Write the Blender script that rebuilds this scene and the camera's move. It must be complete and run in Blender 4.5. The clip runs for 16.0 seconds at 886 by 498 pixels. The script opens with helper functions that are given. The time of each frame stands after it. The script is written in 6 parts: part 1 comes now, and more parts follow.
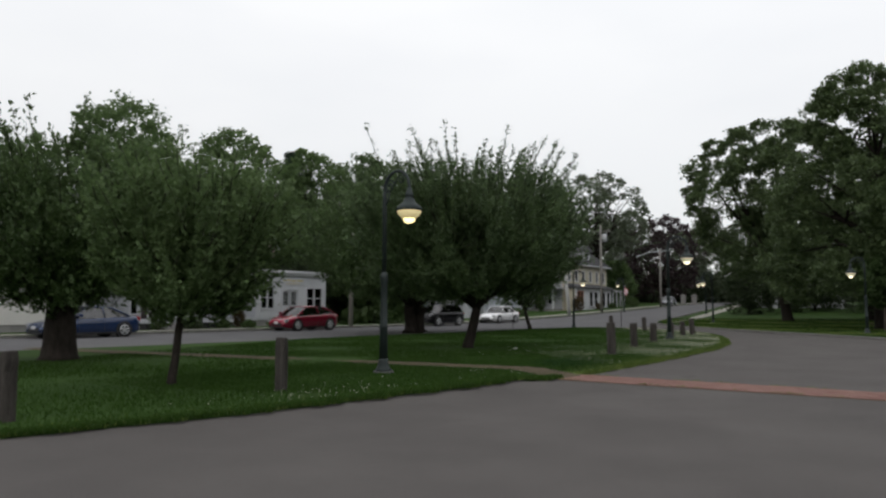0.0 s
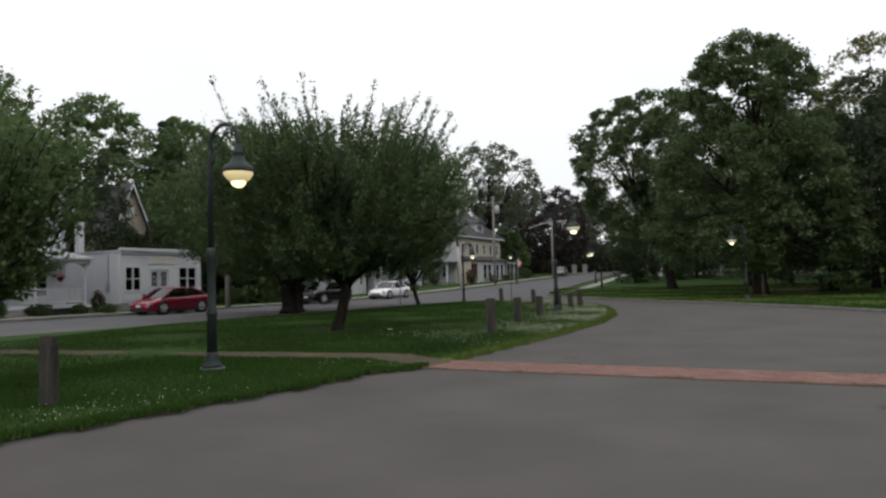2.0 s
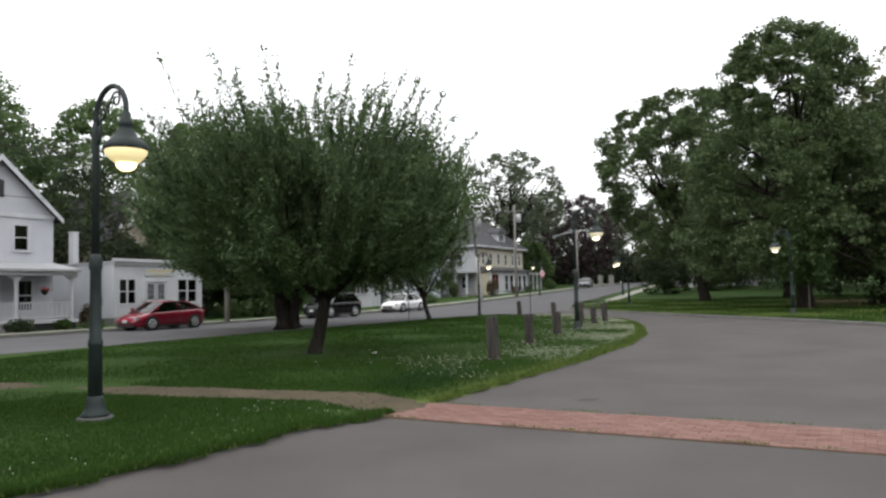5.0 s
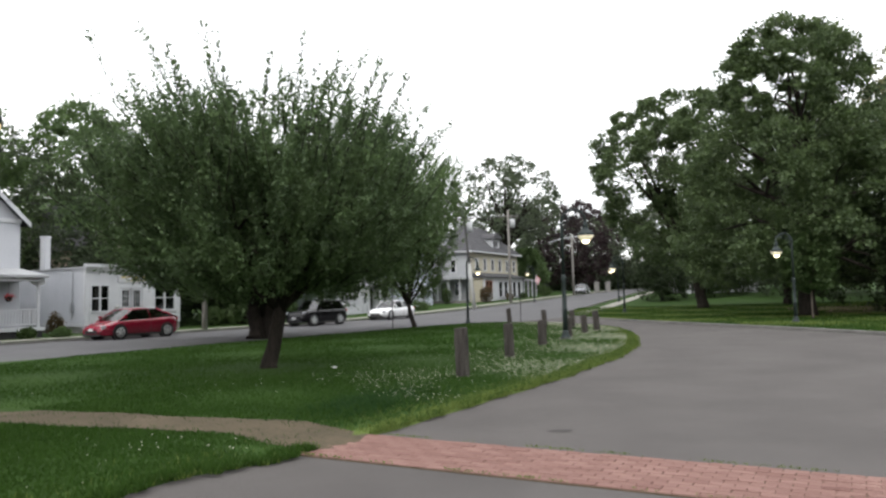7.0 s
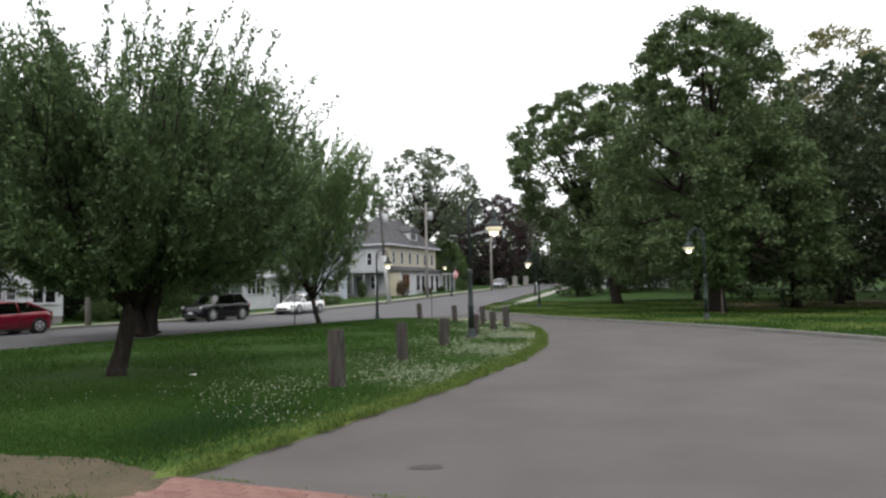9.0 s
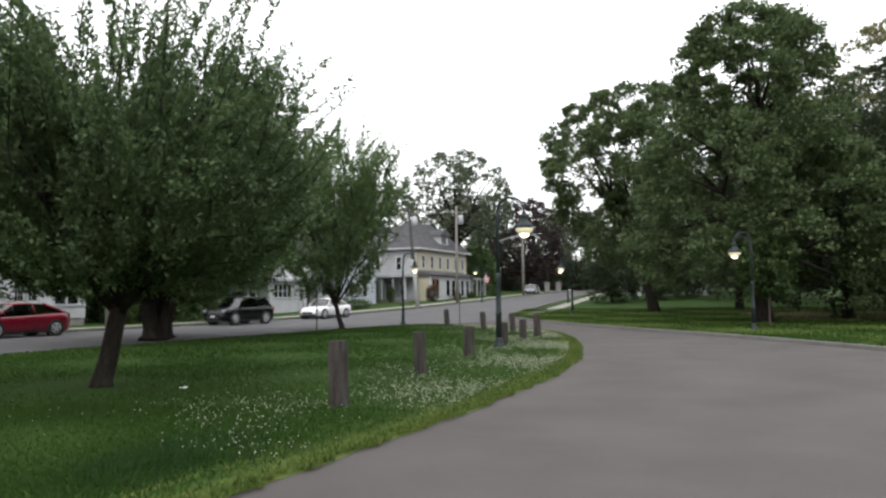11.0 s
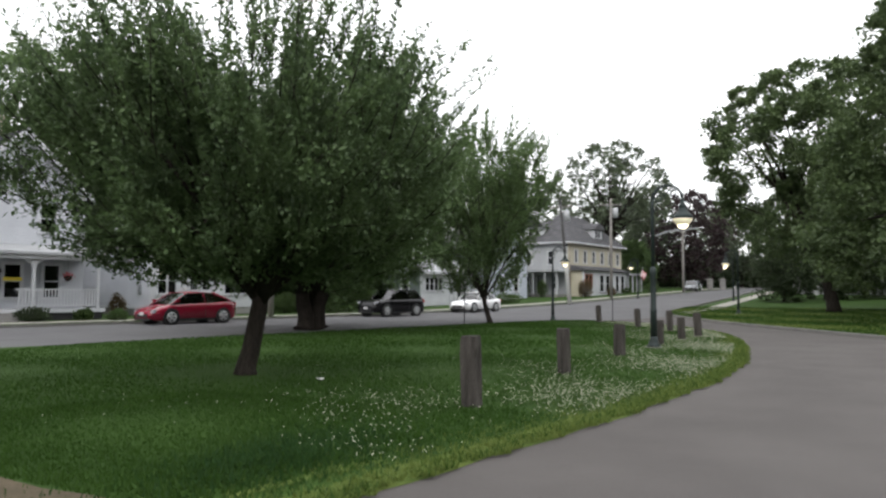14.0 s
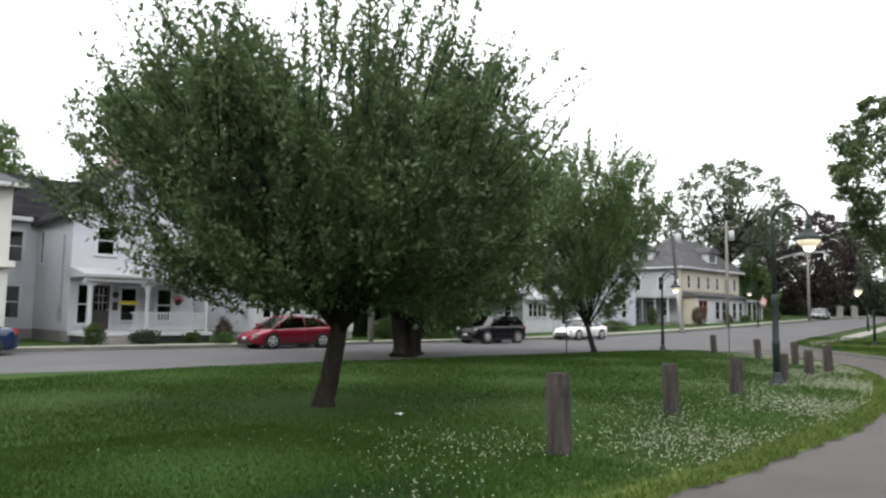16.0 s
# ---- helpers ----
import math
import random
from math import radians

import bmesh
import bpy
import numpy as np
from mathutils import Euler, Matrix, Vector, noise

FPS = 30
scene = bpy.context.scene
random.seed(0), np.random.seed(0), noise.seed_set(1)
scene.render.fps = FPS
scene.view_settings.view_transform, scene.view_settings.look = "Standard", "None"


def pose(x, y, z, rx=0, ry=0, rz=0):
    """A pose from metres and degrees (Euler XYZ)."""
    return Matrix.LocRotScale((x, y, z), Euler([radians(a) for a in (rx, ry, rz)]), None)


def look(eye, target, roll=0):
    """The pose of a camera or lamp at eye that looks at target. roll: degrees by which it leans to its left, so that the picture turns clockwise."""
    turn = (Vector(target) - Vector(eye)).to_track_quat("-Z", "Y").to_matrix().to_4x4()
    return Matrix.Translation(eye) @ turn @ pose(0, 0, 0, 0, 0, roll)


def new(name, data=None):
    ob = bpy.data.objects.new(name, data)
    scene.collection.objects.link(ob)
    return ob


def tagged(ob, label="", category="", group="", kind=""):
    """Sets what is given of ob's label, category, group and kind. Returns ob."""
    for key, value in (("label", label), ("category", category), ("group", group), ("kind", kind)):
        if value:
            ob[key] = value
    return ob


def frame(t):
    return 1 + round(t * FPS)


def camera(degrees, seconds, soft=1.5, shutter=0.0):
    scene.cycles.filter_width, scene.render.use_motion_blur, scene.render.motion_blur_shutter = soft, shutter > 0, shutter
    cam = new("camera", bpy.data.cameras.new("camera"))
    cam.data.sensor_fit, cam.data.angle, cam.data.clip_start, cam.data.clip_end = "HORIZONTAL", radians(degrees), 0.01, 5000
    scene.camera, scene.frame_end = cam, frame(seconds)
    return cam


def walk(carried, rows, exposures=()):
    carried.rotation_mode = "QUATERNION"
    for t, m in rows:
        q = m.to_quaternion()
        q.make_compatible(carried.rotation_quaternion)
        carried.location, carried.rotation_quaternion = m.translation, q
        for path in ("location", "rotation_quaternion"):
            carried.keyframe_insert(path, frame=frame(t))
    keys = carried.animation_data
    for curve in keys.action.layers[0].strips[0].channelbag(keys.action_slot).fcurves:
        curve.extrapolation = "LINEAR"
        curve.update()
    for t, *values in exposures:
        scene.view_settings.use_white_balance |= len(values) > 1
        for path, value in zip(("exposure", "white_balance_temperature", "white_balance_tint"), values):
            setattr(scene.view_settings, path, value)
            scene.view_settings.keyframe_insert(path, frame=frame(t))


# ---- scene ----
cam = camera(62.9, 16.0, soft=2.5)
PATH = [
    (0, (0.245, 0.861, 1.353), (-0.371, 2.757, 1.516), 0.1),
    (0.5, (0.318, 1.406, 1.355), (-0.237, 3.321, 1.52), 0.2),
    (1, (0.324, 2.028, 1.347), (-0.208, 3.95, 1.503), -0.4),
    (1.5, (0.372, 2.666, 1.388), (-0.013, 4.624, 1.512), -2.8),
    (2, (0.493, 3.272, 1.426), (0.145, 5.239, 1.515), -1.4),
    (2.5, (0.49, 3.981, 1.424), (0.142, 5.947, 1.54), -0.3),
    (3, (0.581, 4.617, 1.401), (0.251, 6.583, 1.553), -0.9),
    (3.5, (0.576, 5.185, 1.412), (0.196, 7.144, 1.55), -1.2),
    (4, (0.57, 5.694, 1.441), (0.184, 7.654, 1.548), -1.9),
    (6.5, (0.848, 8.168, 1.515), (0.386, 10.108, 1.66), -0.4),
    (7, (0.916, 8.61, 1.49), (0.505, 10.562, 1.629), -1.5),
    (7.5, (1.048, 9.04, 1.537), (0.628, 10.993, 1.645), -1.5),
    (8, (1.164, 9.529, 1.518), (0.802, 11.494, 1.615), -1.9),
    (8.5, (1.252, 10.079, 1.521), (1.053, 12.067, 1.592), -1.9),
    (9, (1.309, 10.605, 1.535), (1.107, 12.591, 1.651), -1.2),
    (11.5, (1.328, 12.467, 1.545), (0.986, 14.433, 1.679), 0.2),
    (12, (1.389, 12.613, 1.54), (0.963, 14.562, 1.678), 1.2),
    (12.5, (1.435, 12.686, 1.552), (0.886, 14.604, 1.689), 0.7),
    (13, (1.428, 12.758, 1.546), (0.819, 14.658, 1.684), -0.1),
    (13.5, (1.421, 12.839, 1.535), (0.773, 14.726, 1.67), -0.0),
    (14, (1.353, 13.063, 1.52), (0.655, 14.934, 1.638), 0.3),
    (14.5, (1.277, 13.431, 1.546), (0.534, 15.282, 1.701), -0.2),
    (15, (1.325, 13.77, 1.552), (0.498, 15.582, 1.729), 1.0),
    (15.5, (1.315, 13.969, 1.574), (0.421, 15.749, 1.755), 1.5),
    (16, (1.272, 14.067, 1.583), (0.31, 15.811, 1.767), 0.8),
]
walk(cam, [(t, look(eye, target, roll)) for t, eye, target, roll in PATH],
     exposures=[(0.0, -0.28), (2.0, -0.12), (4.0, 0.24), (6.5, 0.79), (9.0, 0.71), (12.0, 0.70), (14.0, 0.69), (14.5, 0.77), (16.0, 0.97)])

# ---------- light ----------
world = bpy.data.worlds.new("dusk_overcast")
scene.world = world
world.use_nodes = True
wn, wl = world.node_tree.nodes, world.node_tree.links
wn.clear()
w_out = wn.new("ShaderNodeOutputWorld")
w_bg = wn.new("ShaderNodeBackground")
w_sky = wn.new("ShaderNodeTexSky")
w_sky.sky_type = "NISHITA"
w_sky.sun_disc = False
w_sky.sun_elevation = radians(36)
w_sky.sun_rotation = radians(188)
w_dim = wn.new("ShaderNodeVectorMath")
w_dim.operation = "SCALE"
w_dim.inputs["Scale"].default_value = 0.10
w_co = wn.new("ShaderNodeTexCoord")
w_map = wn.new("ShaderNodeMapping")
w_map.inputs["Scale"].default_value = (1.0, 1.0, 3.0)
w_noise = wn.new("ShaderNodeTexNoise")
w_noise.inputs["Scale"].default_value = 1.6
w_noise.inputs["Detail"].default_value = 4
w_ramp = wn.new("ShaderNodeValToRGB")
w_ramp.color_ramp.elements[0].position, w_ramp.color_ramp.elements[0].color = 0.30, (0.90, 0.91, 0.93, 1)
w_ramp.color_ramp.elements[1].position, w_ramp.color_ramp.elements[1].color = 0.62, (1.0, 1.0, 1.0, 1)
w_mix = wn.new("ShaderNodeMix")
w_mix.data_type = "RGBA"
w_mix.inputs["Factor"].default_value = 0.88
wl.new(w_co.outputs["Generated"], w_map.inputs["Vector"])
wl.new(w_map.outputs["Vector"], w_noise.inputs["Vector"])
wl.new(w_noise.outputs["Fac"], w_ramp.inputs["Fac"])
wl.new(w_sky.outputs["Color"], w_dim.inputs[0])
wl.new(w_dim.outputs["Vector"], w_mix.inputs["A"])
wl.new(w_ramp.outputs["Color"], w_mix.inputs["B"])
# an overcast sky is brighter overhead than at the horizon
w_sep = wn.new("ShaderNodeSeparateXYZ")
w_alt = wn.new("ShaderNodeMapRange")
w_alt.inputs["From Min"].default_value, w_alt.inputs["From Max"].default_value = 0.0, 1.0
w_alt.inputs["To Min"].default_value, w_alt.inputs["To Max"].default_value = 1.0, 1.75
w_lift = wn.new("ShaderNodeVectorMath")
w_lift.operation = "SCALE"
wl.new(w_co.outputs["Generated"], w_sep.inputs[0])
wl.new(w_sep.outputs["Z"], w_alt.inputs["Value"])
wl.new(w_mix.outputs["Result"], w_lift.inputs[0])
wl.new(w_alt.outputs["Result"], w_lift.inputs["Scale"])
wl.new(w_lift.outputs["Vector"], w_bg.inputs["Color"])
w_bg.inputs["Strength"].default_value = 1.02
wl.new(w_bg.outputs["Background"], w_out.inputs["Surface"])

sun_data = bpy.data.lights.new("sun", "SUN")
sun_data.energy = 0.5
sun_data.angle = radians(25)
sun_data.color = (1.0, 0.97, 0.92)
sun = new("sun", sun_data)
sun.matrix_world = look((-6, -40, 30), (0, 0, 0))
tagged(sun, kind="structure")


# ---------- materials ----------
def material(name):
    m = bpy.data.materials.new(name)
    m.use_nodes = True
    nt = m.node_tree
    return m, nt.nodes, nt.links, nt.nodes["Principled BSDF"]


def surface(name, dark, light, scale=4.0, rough=0.8, bump=0.2, fine=40.0, metal=0.0, spec=0.4, stretch=(1, 1, 1), piece=0.0, island=0.0):
    """A surface of two tones at two scales, with fine relief."""
    m, n, l, p = material(name)
    co = n.new("ShaderNodeTexCoord")
    mp = n.new("ShaderNodeMapping")
    mp.inputs["Scale"].default_value = stretch
    a = n.new("ShaderNodeTexNoise")
    a.inputs["Scale"].default_value, a.inputs["Detail"].default_value = scale, 5
    b = n.new("ShaderNodeTexNoise")
    b.inputs["Scale"].default_value, b.inputs["Detail"].default_value = fine, 3
    l.new(co.outputs["Object"], mp.inputs["Vector"])
    l.new(mp.outputs["Vector"], a.inputs["Vector"])
    l.new(mp.outputs["Vector"], b.inputs["Vector"])
    add = n.new("ShaderNodeMath")
    add.operation = "MULTIPLY_ADD"
    add.inputs[1].default_value = 0.45
    l.new(b.outputs["Fac"], add.inputs[0])
    half = n.new("ShaderNodeMath")
    half.operation = "MULTIPLY"
    half.inputs[1].default_value = 0.6
    l.new(a.outputs["Fac"], half.inputs[0])
    l.new(half.outputs[0], add.inputs[2])
    fac = add.outputs[0]
    if piece or island:
        if piece:
            inf = n.new("ShaderNodeObjectInfo")
            src = inf.outputs["Random"]
        else:
            inf = n.new("ShaderNodeNewGeometry")
            src = inf.outputs["Random Per Island"]
        off = n.new("ShaderNodeMath")
        off.operation = "MULTIPLY_ADD"
        off.inputs[1].default_value = piece or island
        l.new(src, off.inputs[0])
        sub = n.new("ShaderNodeMath")
        sub.operation = "SUBTRACT"
        sub.inputs[1].default_value = (piece or island) / 2
        l.new(fac, sub.inputs[0])
        l.new(sub.outputs[0], off.inputs[2])
        fac = off.outputs[0]
    r = n.new("ShaderNodeValToRGB")
    r.color_ramp.elements[0].position, r.color_ramp.elements[0].color = 0.32, (*dark, 1)
    r.color_ramp.elements[1].position, r.color_ramp.elements[1].color = 0.72, (*light, 1)
    l.new(fac, r.inputs["Fac"])
    l.new(r.outputs["Color"], p.inputs["Base Color"])
    p.inputs["Roughness"].default_value, p.inputs["Metallic"].default_value = rough, metal
    p.inputs["Specular IOR Level"].default_value = spec
    if bump:
        bp = n.new("ShaderNodeBump")
        bp.inputs["Strength"].default_value, bp.inputs["Distance"].default_value = bump, 0.02
        l.new(b.outputs["Fac"], bp.inputs["Height"])
        l.new(bp.outputs["Normal"], p.inputs["Normal"])
    return m


def leaf_material(name, dark, light, glow=0.35, gloss=0.35):
    """Leaves: each its own tone, some light passing through."""
    m, n, l, p = material(name)
    g = n.new("ShaderNodeNewGeometry")
    r = n.new("ShaderNodeValToRGB")
    r.color_ramp.elements[0].position, r.color_ramp.elements[0].color = 0.0, (*dark, 1)
    r.color_ramp.elements[1].position, r.color_ramp.elements[1].color = 1.0, (*light, 1)
    # each leaf a little different, whole boughs lighter or darker
    co = n.new("ShaderNodeTexCoord")
    bough = n.new("ShaderNodeTexNoise")
    bough.inputs["Scale"].default_value, bough.inputs["Detail"].default_value = 1.3, 4
    l.new(co.outputs["Object"], bough.inputs["Vector"])
    each = n.new("ShaderNodeMath")
    each.operation = "MULTIPLY_ADD"
    each.inputs[1].default_value, each.inputs[2].default_value = 0.28, -0.16
    l.new(g.outputs["Random Per Island"], each.inputs[0])
    mix = n.new("ShaderNodeMath")
    mix.operation = "MULTIPLY_ADD"
    mix.inputs[1].default_value = 0.95
    l.new(bough.outputs["Fac"], mix.inputs[0])
    l.new(each.outputs[0], mix.inputs[2])
    l.new(mix.outputs[0], r.inputs["Fac"])
    l.new(r.outputs["Color"], p.inputs["Base Color"])
    p.inputs["Roughness"].default_value = 0.55
    p.inputs["Specular IOR Level"].default_value = gloss
    t = n.new("ShaderNodeBsdfTranslucent")
    l.new(r.outputs["Color"], t.inputs["Color"])
    mx = n.new("ShaderNodeMixShader")
    mx.inputs[0].default_value = glow
    l.new(p.outputs[0], mx.inputs[1])
    l.new(t.outputs[0], mx.inputs[2])
    l.new(mx.outputs[0], n["Material Output"].inputs["Surface"])
    return m


def glass_material(name, tint):
    m, n, l, p = material(name)
    t = n.new("ShaderNodeBsdfTransparent")
    t.inputs["Color"].default_value = (*tint, 1)
    g = n.new("ShaderNodeBsdfGlossy")
    g.inputs["Roughness"].default_value = 0.03
    f = n.new("ShaderNodeFresnel")
    f.inputs["IOR"].default_value = 1.5
    least = n.new("ShaderNodeMath")
    least.operation = "MAXIMUM"
    least.inputs[1].default_value = 0.13
    l.new(f.outputs[0], least.inputs[0])
    mx = n.new("ShaderNodeMixShader")
    l.new(least.outputs[0], mx.inputs[0])
    l.new(t.outputs[0], mx.inputs[1])
    l.new(g.outputs[0], mx.inputs[2])
    l.new(mx.outputs[0], n["Material Output"].inputs["Surface"])
    return m


def siding(name, dark, light, pitch=0.13, depth=1.0):
    """Painted lap siding: horizontal boards with a shadow line, and weathering."""
    m = surface(name, dark, light, 0.7, 0.65, 0.05, 14.0)
    n, l = m.node_tree.nodes, m.node_tree.links
    p = n["Principled BSDF"]
    co = n.new("ShaderNodeTexCoord")
    sep = n.new("ShaderNodeSeparateXYZ")
    l.new(co.outputs["Object"], sep.inputs[0])
    k = n.new("ShaderNodeMath")
    k.operation = "DIVIDE"
    k.inputs[1].default_value = pitch
    fr = n.new("ShaderNodeMath")
    fr.operation = "FRACT"
    l.new(sep.outputs["Z"], k.inputs[0])
    l.new(k.outputs[0], fr.inputs[0])
    bp = n.new("ShaderNodeBump")
    bp.inputs["Strength"].default_value, bp.inputs["Distance"].default_value = depth, 0.035
    bp.invert = True
    l.new(fr.outputs[0], bp.inputs["Height"])
    l.new(bp.outputs["Normal"], p.inputs["Normal"])
    return m


def emitter(name, color, power):
    m, n, l, p = material(name)
    p.inputs["Base Color"].default_value = (*color, 1)
    p.inputs["Emission Color"].default_value = (*color, 1)
    p.inputs["Emission Strength"].default_value = power
    return m


M_GRASS = surface("lawn_grass", (0.0175, 0.0400, 0.0082), (0.0370, 0.0720, 0.0140), 0.4, 0.95, 0.6, 26.0, spec=0.1)
M_GRASS_EDGE = surface("pale_edge_grass", (0.044, 0.079, 0.017), (0.112, 0.138, 0.037), 2.2, 0.95, 0.9, 30.0, spec=0.1)
M_GRASS_FAR = surface("rough_grass", (0.018, 0.044, 0.009), (0.048, 0.092, 0.019), 0.25, 0.95, 0.8, 9.0, spec=0.1)
M_BLADE = leaf_material("grass_blades", (0.0240, 0.0560, 0.0095), (0.0460, 0.0930, 0.0170), 0.45, 0.1)
M_BLADE_DARK = leaf_material("dark_grass_blades", (0.017, 0.046, 0.013), (0.034, 0.074, 0.021), 0.40, 0.1)
M_BLADE_DRY = leaf_material("dry_grass_blades", (0.060, 0.104, 0.021), (0.150, 0.178, 0.050), 0.25, 0.1)
M_CLOVER_LEAF = leaf_material("clover_leaves", (0.050, 0.092, 0.030), (0.095, 0.140, 0.055), 0.4, 0.1)
M_CLOVER = surface("clover_heads", (0.27, 0.29, 0.20), (0.46, 0.46, 0.37), 30, 0.9, 0.0, 60)
M_DIRT = surface("trodden_earth", (0.050, 0.044, 0.029), (0.106, 0.084, 0.058), 1.6, 0.95, 0.6, 22.0, spec=0.1)
M_LITTER = surface("leaf_litter", (0.06, 0.042, 0.028), (0.13, 0.095, 0.065), 1.0, 0.95, 0.6, 16.0, spec=0.1)
M_DRIVE = surface("drive_asphalt", (0.060, 0.0545, 0.0525), (0.096, 0.088, 0.084), 0.55, 0.9, 0.45, 70.0, spec=0.2)
M_STREET = surface("street_asphalt", (0.075, 0.073, 0.077), (0.113, 0.111, 0.114), 0.35, 0.9, 0.3, 60.0, spec=0.2)
M_STAIN = surface("asphalt_stain", (0.038, 0.034, 0.033), (0.062, 0.056, 0.055), 3.0, 0.9, 0.3, 60.0, spec=0.2)
M_BRICK = surface("paving_brick", (0.115, 0.058, 0.049), (0.235, 0.142, 0.122), 1.3, 0.9, 0.3, 40.0, spec=0.15, piece=0.16)
M_BRICK_REST = surface("paving_brick_rest", (0.115, 0.058, 0.049), (0.235, 0.142, 0.122), 1.3, 0.9, 0.3, 40.0, spec=0.15, island=0.16)
M_JOINT = surface("brick_joint_sand", (0.07, 0.052, 0.035), (0.14, 0.105, 0.075), 8.0, 0.95, 0.3, 60.0, spec=0.1)
M_KERB = surface("kerb_stone", (0.085, 0.083, 0.078), (0.170, 0.163, 0.152), 1.5, 0.9, 0.3, 30.0)
M_WALK = surface("walk_concrete", (0.185, 0.174, 0.154), (0.299, 0.286, 0.255), 0.8, 0.9, 0.25, 30.0)
M_POST = surface("weathered_timber", (0.022, 0.020, 0.018), (0.082, 0.073, 0.066), 5.0, 0.9, 0.9, 45.0, stretch=(3, 3, 0.35), spec=0.15)
M_BARK = surface("tree_bark", (0.0110, 0.0090, 0.0075), (0.0420, 0.0350, 0.0300), 5.0, 0.95, 1.0, 24.0, stretch=(2, 2, 0.5), spec=0.1)
M_BARK_PALE = surface("pale_bark", (0.05, 0.043, 0.036), (0.12, 0.10, 0.085), 5.0, 0.95, 1.0, 24.0, stretch=(2, 2, 0.5), spec=0.1)
M_LAMP = surface("lamp_paint", (0.010, 0.016, 0.016), (0.026, 0.036, 0.035), 8.0, 0.62, 0.08, 50.0, spec=0.3)
M_LAMP_FOOT = surface("lamp_footing", (0.055, 0.057, 0.055), (0.10, 0.10, 0.096), 6, 0.9, 0.3, 40)
M_SKIRT = emitter("lamp_skirt_glass", (1.0, 0.83, 0.44), 0.40)
M_SKIRT_PALE = emitter("lamp_skirt_pale", (1.0, 0.90, 0.66), 0.16)
M_BULB = emitter("lamp_globe", (1.0, 0.82, 0.40), 2.6)
M_BULB_FAR = emitter("lamp_globe_pale", (1.0, 0.88, 0.60), 3.2)
M_WHITE = siding("white_lap_siding", (0.345, 0.356, 0.382), (0.440, 0.450, 0.478))
M_WHITE_SMOOTH = surface("white_paint", (0.400, 0.408, 0.432), (0.525, 0.533, 0.550), 1.0, 0.6, 0.08, 20)
M_CREAM = siding("cream_lap_siding", (0.4027, 0.3949, 0.3640), (0.5111, 0.5034, 0.4724))
M_YELLOW = siding("yellow_siding", (0.355, 0.325, 0.245), (0.44, 0.41, 0.32))
M_GREYWALL = siding("grey_siding", (0.28, 0.29, 0.30), (0.37, 0.38, 0.39))
M_GREENWALL = siding("green_grey_siding", (0.085, 0.11, 0.10), (0.15, 0.18, 0.165))
M_BLUEWALL = siding("pale_blue_siding", (0.31, 0.34, 0.385), (0.39, 0.42, 0.465))
M_BROWNWALL = siding("tan_siding", (0.22, 0.18, 0.14), (0.32, 0.27, 0.22))
M_ROOF = surface("dark_shingle", (0.040, 0.040, 0.044), (0.105, 0.103, 0.108), 1.2, 0.9, 0.6, 18, stretch=(1, 1, 4), spec=0.2)
M_ROOF_BLACK = surface("black_shingle", (0.012, 0.012, 0.014), (0.034, 0.034, 0.038), 1.2, 0.95, 0.6, 18, stretch=(1, 1, 4), spec=0.05)
M_ROOF_PALE = surface("pale_roof", (0.25, 0.256, 0.268), (0.35, 0.356, 0.362), 1.0, 0.7, 0.3, 16)
M_BRICKWALL = surface("brick_masonry", (0.0900, 0.0375, 0.0263), (0.1800, 0.0900, 0.0675), 3, 0.9, 0.4, 20)
M_RUSTTRIM = surface("rust_trim_paint", (0.20, 0.085, 0.055), (0.28, 0.13, 0.085), 3, 0.6, 0.1, 30)
M_FOUND = surface("foundation_stone", (0.16, 0.155, 0.15), (0.27, 0.26, 0.25), 2, 0.9, 0.4, 20)
M_GLASS = glass_material("window_glass", (0.30, 0.33, 0.35))
M_CARGLASS = glass_material("tinted_car_glass", (0.09, 0.10, 0.105))
M_DARK = surface("dark_interior", (0.012, 0.012, 0.014), (0.03, 0.03, 0.032), 2, 0.8, 0.0, 20)
M_ROOM = surface("dim_room", (0.1050, 0.1050, 0.1155), (0.2100, 0.2100, 0.2310), 2, 0.8, 0.0, 20)
M_CURTAIN = surface("curtain_cloth", (0.30, 0.30, 0.31), (0.45, 0.45, 0.45), 5, 0.9, 0.1, 40, stretch=(6, 6, 0.4))
M_DOOR = surface("dark_door_paint", (0.025, 0.02, 0.02), (0.055, 0.045, 0.042), 4, 0.5, 0.1, 30)
M_WIRE = surface("cable_rubber", (0.02, 0.02, 0.02), (0.045, 0.045, 0.045), 5, 0.7, 0.0, 30)
M_POLE = surface("pole_wood", (0.13, 0.12, 0.11), (0.26, 0.245, 0.23), 3, 0.9, 0.5, 30, stretch=(3, 3, 0.3))
M_POLE_DARK = surface("tarred_pole_wood", (0.03, 0.029, 0.030), (0.08, 0.078, 0.078), 3, 0.9, 0.5, 30, stretch=(3, 3, 0.3))
M_STEEL = surface("galvanised_steel", (0.30, 0.31, 0.32), (0.44, 0.45, 0.46), 3, 0.5, 0.1, 40, metal=0.6)
M_SIGN = surface("sign_face", (0.42, 0.42, 0.41), (0.56, 0.56, 0.55), 5, 0.6, 0.05, 40)
M_TYRE = surface("tyre_rubber", (0.012, 0.012, 0.012), (0.03, 0.03, 0.03), 6, 0.85, 0.2, 60)
M_RIM = surface("alloy_rim", (0.42, 0.43, 0.44), (0.58, 0.59, 0.60), 5, 0.35, 0.0, 40, metal=0.8)
